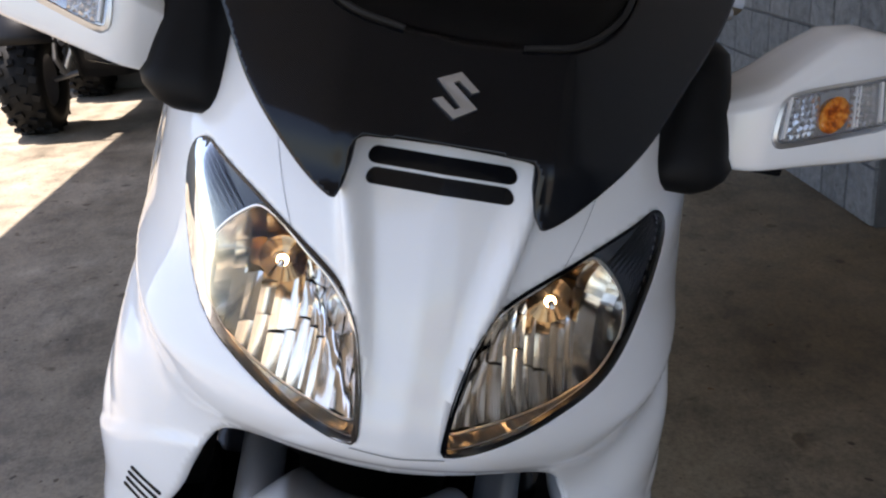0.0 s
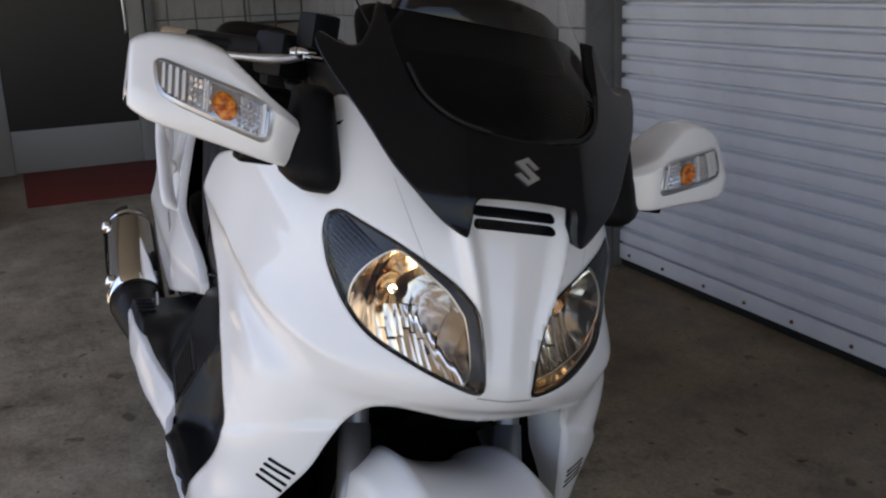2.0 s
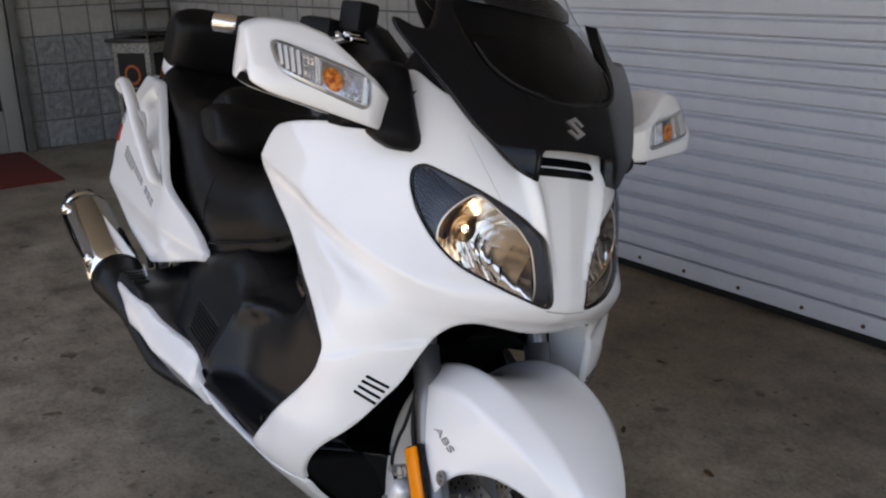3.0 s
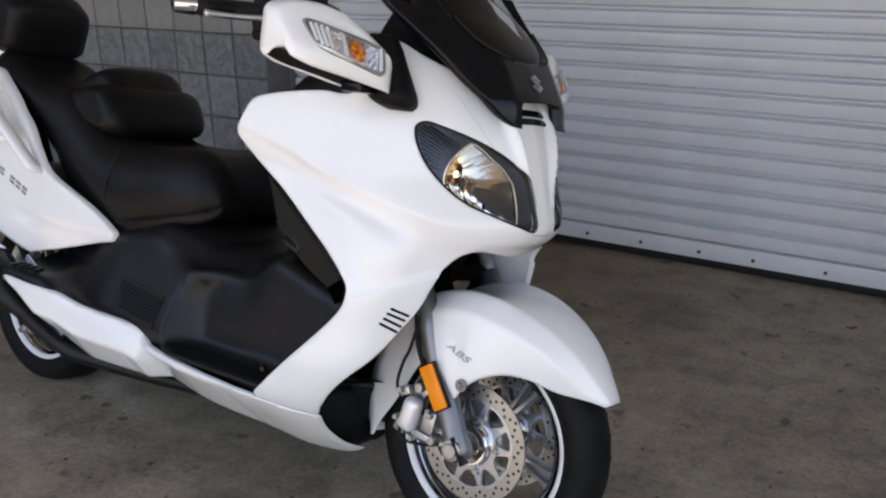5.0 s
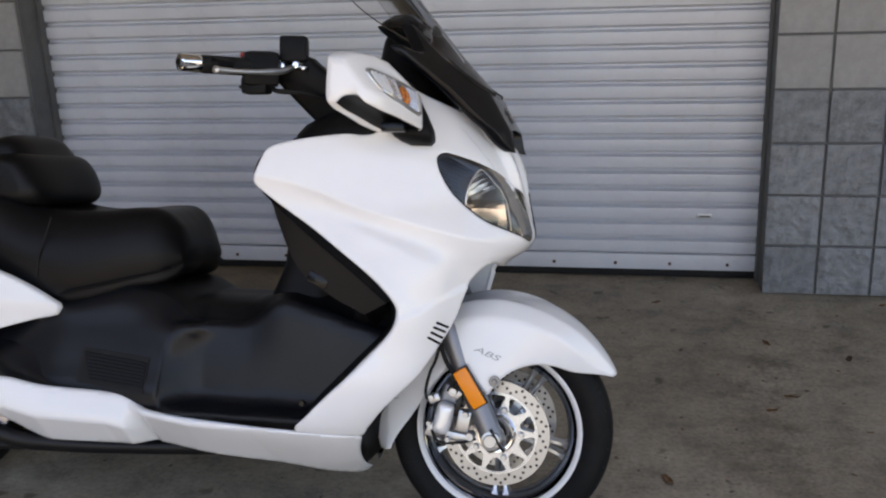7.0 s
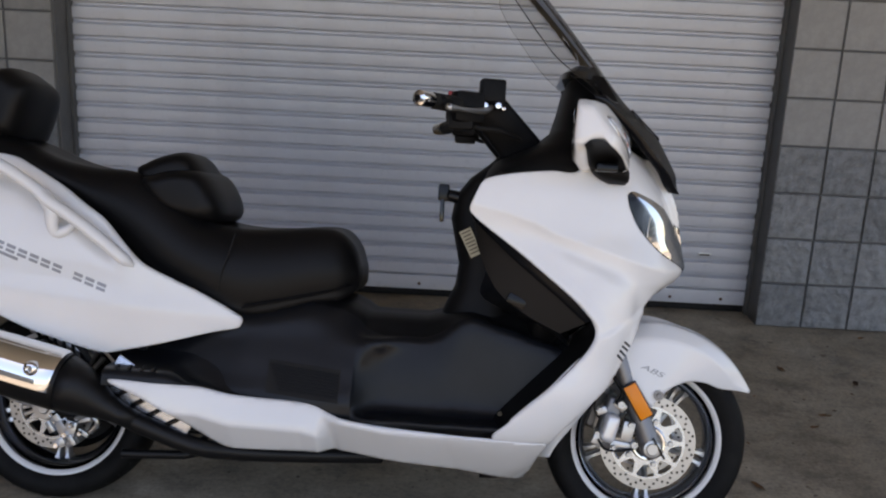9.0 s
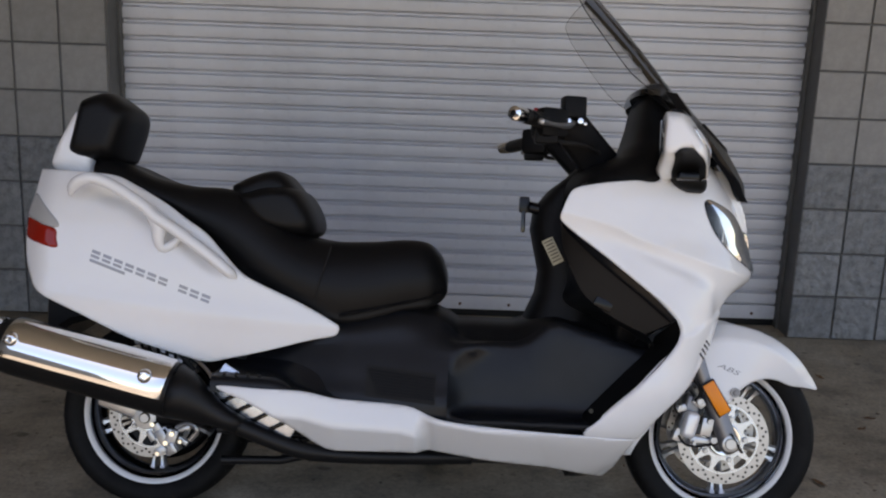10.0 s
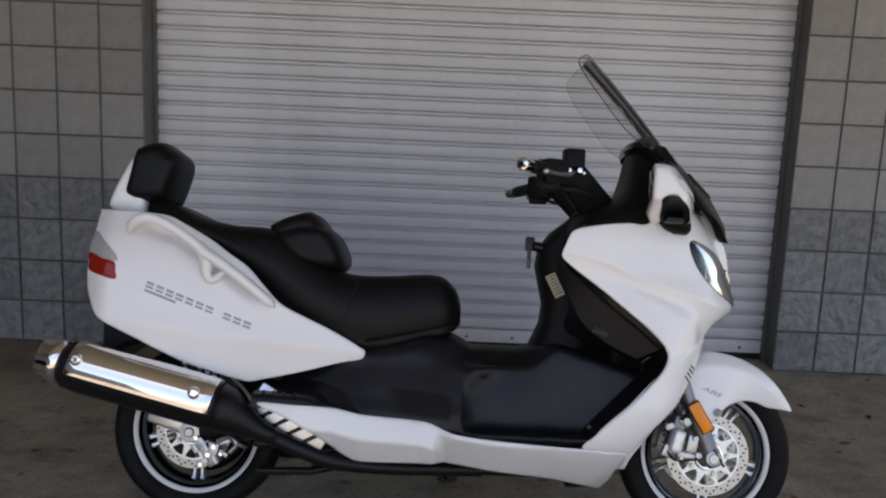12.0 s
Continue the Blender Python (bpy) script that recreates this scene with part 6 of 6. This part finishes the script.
# belly
bm = bmesh.new()
loft(bm, [slab_ring(*r) for r in ((.16, -.28, .36, .08), (.19, -.32, .40, .13), (.24, -.34, .42, .19), (.30, -.34, .42, .21))])
part("engine_belly", bm, m_exhaust_black, bike, "dark engine underside", smooth="all")


# handlebar
bar = part("handlebar", tube(bmesh.new(), [(.215, -.36, 1.094), (.26, -.24, 1.100), (.33, -.13, 1.09), (.40, -.06, 1.03), (.40, .06, 1.03), (.33, .13, 1.09), (.26, .24, 1.100), (.215, .36, 1.094)], .0125, 12, 60), m_matt, bike, "black handlebar with cast covers", smooth="all")
for s in (-1, 1):
    flip = (lambda b: b) if s < 0 else mirrored
    g = part("grip", flip(tube(bmesh.new(), [(.192, -.375, 1.093), (.198, -.36, 1.0935), (.245, -.265, 1.098), (.248, -.258, 1.098)], [.017, .0200, .0200, .022], 16)), m_rubber, bar, "black rubber grip")
    part("bar_end", flip(tube(bmesh.new(), [(.166, -.412, 1.0925), (.168, -.409, 1.0925), (.190, -.376, 1.093), (.192, -.372, 1.093)], [.011, .0185, .0200, .0180], 18)), m_chrome, bar, "chrome bar end")
    part("bar_end_bore", flip(tube(bmesh.new(), [(.1646, -.4140, 1.0925), (.1670, -.4104, 1.0925)], .0075, 14)), m_vinyl, bar)
    bm = new_box((.270, -.222, 1.096), (.082, .074, .078), .016, Matrix.Rotation(radians(25), 4, "Z"))
    box(bm, (.262, -.228, 1.060), (.062, .045, .04), .009)
    part("switch_box", flip(bm), m_matt, bar, "black switch housing")
    bm = new_box((.232, -.232, 1.128), (.012, .014, .012), .003)
    part("red_switch", flip(bm), m_red_lens, bar, "small red switch")
    if s < 0:
        part("small_switch", new_box((.229, -.24, 1.056), (.008, .010, .008), .002), m_hole, bar, "dark switch")
    bm = new_box((.335, -.185, 1.145), (.062, .05, .058), .008, Matrix.Rotation(radians(12), 4, "Z"))
    part("brake_reservoir", flip(bm), m_matt, bar, "black brake fluid reservoir")
    bm = bmesh.new()
    tube(bm, [(.335, -.20, 1.102), (.318, -.235, 1.090), (.285, -.30, 1.082), (.245, -.365, 1.079), (.236, -.385, 1.079)], [.007, .009, .0062, .0052, .0085], 10, 30)
    part("brake_lever", flip(bm), m_silver, bar, "silver brake lever", smooth="all")
    bm = bmesh.new()
    for c, r in (((.318, -.214, 1.103), .012), ((.352, -.210, 1.106), .010), ((.366, -.20, 1.10), .006)):
        lathe(bm, [(.0001, -.012), (r * .7, -.011), (r, -.004), (r, .02)], 14, centre=c)
    part("lever_pivot", flip(bm), m_chrome, bar)
    bm = bmesh.new()
    tube(bm, [(.27, -.20, 1.08), (.30, -.215, 1.05), (.36, -.20, 1.045), (.42, -.13, 1.03)], .006, 8, 20)
    part("cable", flip(bm), m_rubber, bar)
    bm = bmesh.new()
    loft(bm, [[(x + dx * w, y + dy * .03, z + dx * w * .75) for dx, dy in ((-1, -.7), (-.8, -1), (.8, -1), (1, -.7), (1, .7), (.8, 1), (-.8, 1), (-1, .7))] for x, y, z, w in ((.310, -.165, 1.118, .028), (.330, -.155, 1.100, .038), (.372, -.130, 1.055, .040), (.415, -.105, 1.010, .042), (.455, -.08, .965, .045))])
    part("bar_cover", flip(bm), m_matt, bar, "black bar cover", smooth="all")


# ---- the far end of the bay ----
def glass_door():
    d = thing("door_1", "closed white-framed glass door, dark inside", "door", pose(FAR_X + 0.03, -0.12, 0), kind="structure")
    y0, y1, h = -0.50, 0.50, 2.1
    for y in (y0, y1):
        part("stile", new_box((0, y, h / 2), (0.06, 0.11, h), 0.006), m_frame_white, d)
    part("bottom_rail", new_box((0, 0, 0.16), (0.05, 0.885, 0.30), 0.005), m_frame_white, d)
    part("top_rail", new_box((0, 0, h - 0.06), (0.05, 0.885, 0.12), 0.005), m_frame_white, d)
    part("pane", new_box((0, 0, 1.145), (0.012, 0.885, 1.67)), m_door_glass, d, "dark glass pane")
    part("pull_handle", tube(bmesh.new(), [(0.03, 0.42, 0.95), (0.07, 0.42, 0.97), (0.07, 0.42, 1.23), (0.03, 0.42, 1.25)], 0.011, 10), m_silver, d)
    for s in (-1, 1):
        part("outer_frame", new_box((-0.005, s * 0.60, 1.08), (0.08, 0.06, 2.16), 0.004), m_jamb, d)


glass_door()

bm = new_box((-6.47, -0.06, 0.006), (1.22, 0.93, 0.012), 0.004)
tagged(mesh_object("floor_mat", bm, m_mat), "worn red floor mat before the glass door", "mat")


def display_stand():
    """Square speckled pedestal with dark posters, a dark top board and a rack on it."""
    d = thing("display_stand", "speckled display pedestal with dark posters on its sides", "display stand", pose(-7.02, 1.38, 0, 0, 0, 33))
    w, h = 0.34, 0.74
    part("pedestal", new_box((0, 0, h / 2), (w, w, h), 0.006), m_granite, d)
    part("top_board", new_box((0, 0, h + 0.013), (w + 0.07, w + 0.07, 0.026), 0.006), m_darkwood, d)
    for rot in (0, -90):
        face = Matrix.Rotation(radians(rot), 4, "Z")
        c = face @ Vector((w / 2 + 0.003, 0, 0.40))
        poster = part("poster", new_box(tuple(c), (0.006, 0.25, 0.52), 0, face), m_poster, d, "dark printed poster", smooth=False)
        bm = bmesh.new()
        lathe(bm, [(0.055, 0.0), (0.075, 0.0), (0.075, 0.002), (0.055, 0.002)], 28, axis="x", closed=True)
        bmesh.ops.transform(bm, matrix=Matrix.Translation(face @ Vector((w / 2 + 0.0065, 0, 0.50))) @ face, verts=bm.verts)
        part("ring_print", bm, m_orange_ink, poster, smooth=False)
        for k in range(2):
            c = face @ Vector((w / 2 + 0.0075, 0.02 * k, 0.40 - k * 0.1))
            part("print_bar", new_box(tuple(c), (0.003, 0.10, 0.012), 0, face), m_frame_white, poster, smooth=False)
    return d


display_stand()


def wire_rack():
    d = thing("wire_rack", "black wire rack standing on the display pedestal", "rack", pose(-7.02, 1.38, 0.766, 0, 0, 33))
    for x in (-0.15, 0.15):
        for y in (-0.15, 0.15):
            part("post", tube(bmesh.new(), [(x, y, 0), (x, y, 0.42)], 0.007, 8), m_darkwood, d)
    for z in (0.03, 0.20, 0.40):
        part("shelf", new_box((0, 0, z), (0.31, 0.31, 0.012), 0.003), m_darkwood, d)


wire_rack()


def quad_bike():
    """An all-terrain quad, nose towards the camera."""
    q = thing("quad_bike", "dark all-terrain quad with knobbly tyres, parked in shade", "quad bike", pose(-6.02, -1.62, 0, 0, 0, 2))
    r, hw = 0.30, 0.12
    prof = [(0.15, -hw * 0.8), (0.20, -hw), (0.26, -hw), (0.285, -hw * 0.75), (0.29, 0), (0.285, hw * 0.75), (0.26, hw), (0.20, hw), (0.15, hw * 0.8)]
    for x in (0.28, -0.95):
        for y in (-0.455, 0.455):
            w = new("wheel")
            w.parent, w.location = q, (x, y, r)
            part("tyre", lathe(bmesh.new(), prof, 40), m_tyre, w, smooth="all")
            bm = bmesh.new()
            for k in range(18):
                a = 2 * math.pi * k / 18
                for row in range(4):
                    b = a + (0.17 if row % 2 else 0)
                    yy = (-0.75 + 0.5 * row) * hw
                    m = Matrix.Rotation(-b, 4, "Y") @ Matrix.Translation((0.293, yy, 0)) @ Matrix.Rotation(radians(15 * (1 if row < 2 else -1)), 4, "X")
                    bmesh.ops.create_cube(bm, size=1.0, matrix=m @ Matrix.Diagonal((0.024, 0.042, 0.036, 1)))
            tagged(part("tread_relief", bm, m_tyre, w, smooth=False), kind="stuff")
            part("rim", lathe(bmesh.new(), [(0.02, -0.05), (0.10, -0.06), (0.15, -0.09), (0.155, 0), (0.15, 0.09), (0.10, 0.06), (0.02, 0.05)], 28), m_fork, w)
    bm = bmesh.new()
    loft(bm, [[(x, y * w, z + c * (1 - abs(y) ** 2)) for y in np.linspace(-1, 1, 13)] + [(x, y * w * 0.8, 0.32) for y in np.linspace(1, -1, 13)] for x, w, z, c in ((0.42, 0.15, 0.55, 0.05), (0.3, 0.24, 0.66, 0.08), (0.0, 0.2, 0.72, 0.08), (-0.35, 0.17, 0.70, 0.06), (-0.8, 0.19, 0.70, 0.08), (-1.05, 0.16, 0.66, 0.04))])
    part("body", bm, m_exhaust_black, q, "black body", smooth="all")
    for x0, x1 in ((0.60, -0.02), (-0.62, -1.28)):
        for s in (-1, 1):
            bm = bmesh.new()
            mid = (x0 + x1) / 2
            loft(bm, [[(mid + (x0 - mid) * math.cos(a) * 1.0, s * y, 0.52 + 0.25 * math.sin(a)) for a in np.linspace(0.1, math.pi - 0.1, 14)] for y in (0.20, 0.40, 0.55)], False, False)
            thick(bm, 0.008)
            part("fender", bm, m_vinyl, q, smooth="all")
    part("front_bumper", tube(bmesh.new(), [(0.45, -0.22, 0.36), (0.58, -0.22, 0.46), (0.58, -0.2, 0.62), (0.58, 0.2, 0.62), (0.58, 0.22, 0.46), (0.45, 0.22, 0.36)], 0.016, 10), m_fork, q)
    for s in (-1, 1):
        part("headlamp", lathe(bmesh.new(), [(0.0001, 0.02), (0.045, 0.012), (0.055, -0.02)], 20, axis="x", centre=(0.47, s * 0.43, 0.80)), m_grey_lens, q)
        part("lamp_housing", new_box((0.36, s * 0.42, 0.79), (0.20, 0.17, 0.15), 0.03), m_vinyl, q)
        part("suspension_arm", tube(bmesh.new(), [(0.28, s * 0.10, 0.36), (0.28, s * 0.34, 0.30)], 0.016, 8), m_fork, q)
        part("spring", tube(bmesh.new(), [(0.26, s * 0.14, 0.62), (0.28, s * 0.28, 0.33)], 0.028, 10), m_silver, q)
    part("rack", tube(bmesh.new(), [(0.5, -0.3, 0.78), (0.5, 0.3, 0.78), (0.05, 0.3, 0.80), (0.05, -0.3, 0.80), (0.5, -0.3, 0.78)], 0.011, 8), m_fork, q)
    part("handlebar", tube(bmesh.new(), [(-0.12, -0.38, 1.02), (-0.05, -0.2, 1.0), (0, 0, 0.93), (-0.05, 0.2, 1.0), (-0.12, 0.38, 1.02)], 0.012, 10, 30), m_fork, q)
    part("seat", cushion([(-0.15, 0.78), (-0.5, 0.80), (-0.95, 0.84), (-0.98, 0.74), (-0.5, 0.70), (-0.15, 0.70)], 0.15), m_vinyl, q, smooth="all")
    return q


quad_bike()


# dry leaves and bits of debris on the floor
def leaf_mesh(seed):
    rng = random.Random(seed)
    n = 9
    bm = bmesh.new()
    pts = []
    for k in range(n):
        a = 2 * math.pi * k / n
        rr = 0.5 * (1 - 0.35 * abs(math.sin(a))) * rng.uniform(0.7, 1.1)
        pts.append(bm.verts.new((rr * math.cos(a), 0.45 * rr * math.sin(a), 0.05 + 0.16 * rng.random())))
    mid = bm.verts.new((0, 0, 0.02))
    for k in range(n):
        bm.faces.new((pts[k], pts[(k + 1) % n], mid))
    thick(bm, 0.03)
    data = bpy.data.meshes.new("leaf")
    bm.to_mesh(data)
    bm.free()
    data.materials.append(m_leaf)
    return data


leaf_data = [leaf_mesh(k) for k in range(5)]
rnd = random.Random(9)
spots = [(-0.01, 1.11, .065), (0.24, 1.0, .07), (0.47, 1.53, .05), (-0.38, 0.15, .07), (0.02, 0.06, .08), (-0.06, 0.59, .05), (-0.38, 1.49, .05), (0.01, 0.69, .055), (-1.55, 1.18, .055), (-1.30, 0.76, .045), (-1.44, 0.62, .04), (-1.0, 0.76, .05), (-1.35, 1.21, .04)]
spots += [(rnd.uniform(-2.8, 0.9), rnd.uniform(0.2, 1.6), rnd.uniform(.008, .028)) for _ in range(46)]
for x, y, size in spots:
    ob = new("dry_leaf", rnd.choice(leaf_data))
    ob.matrix_world = pose(x, y, 0.0005, rnd.uniform(-6, 6), rnd.uniform(-6, 6), rnd.uniform(0, 360)) @ Matrix.Diagonal((size, size, size * 0.5, 1))
    tagged(ob, "small dry brown leaf fragment on the concrete", "leaf", "leaf litter on the floor")
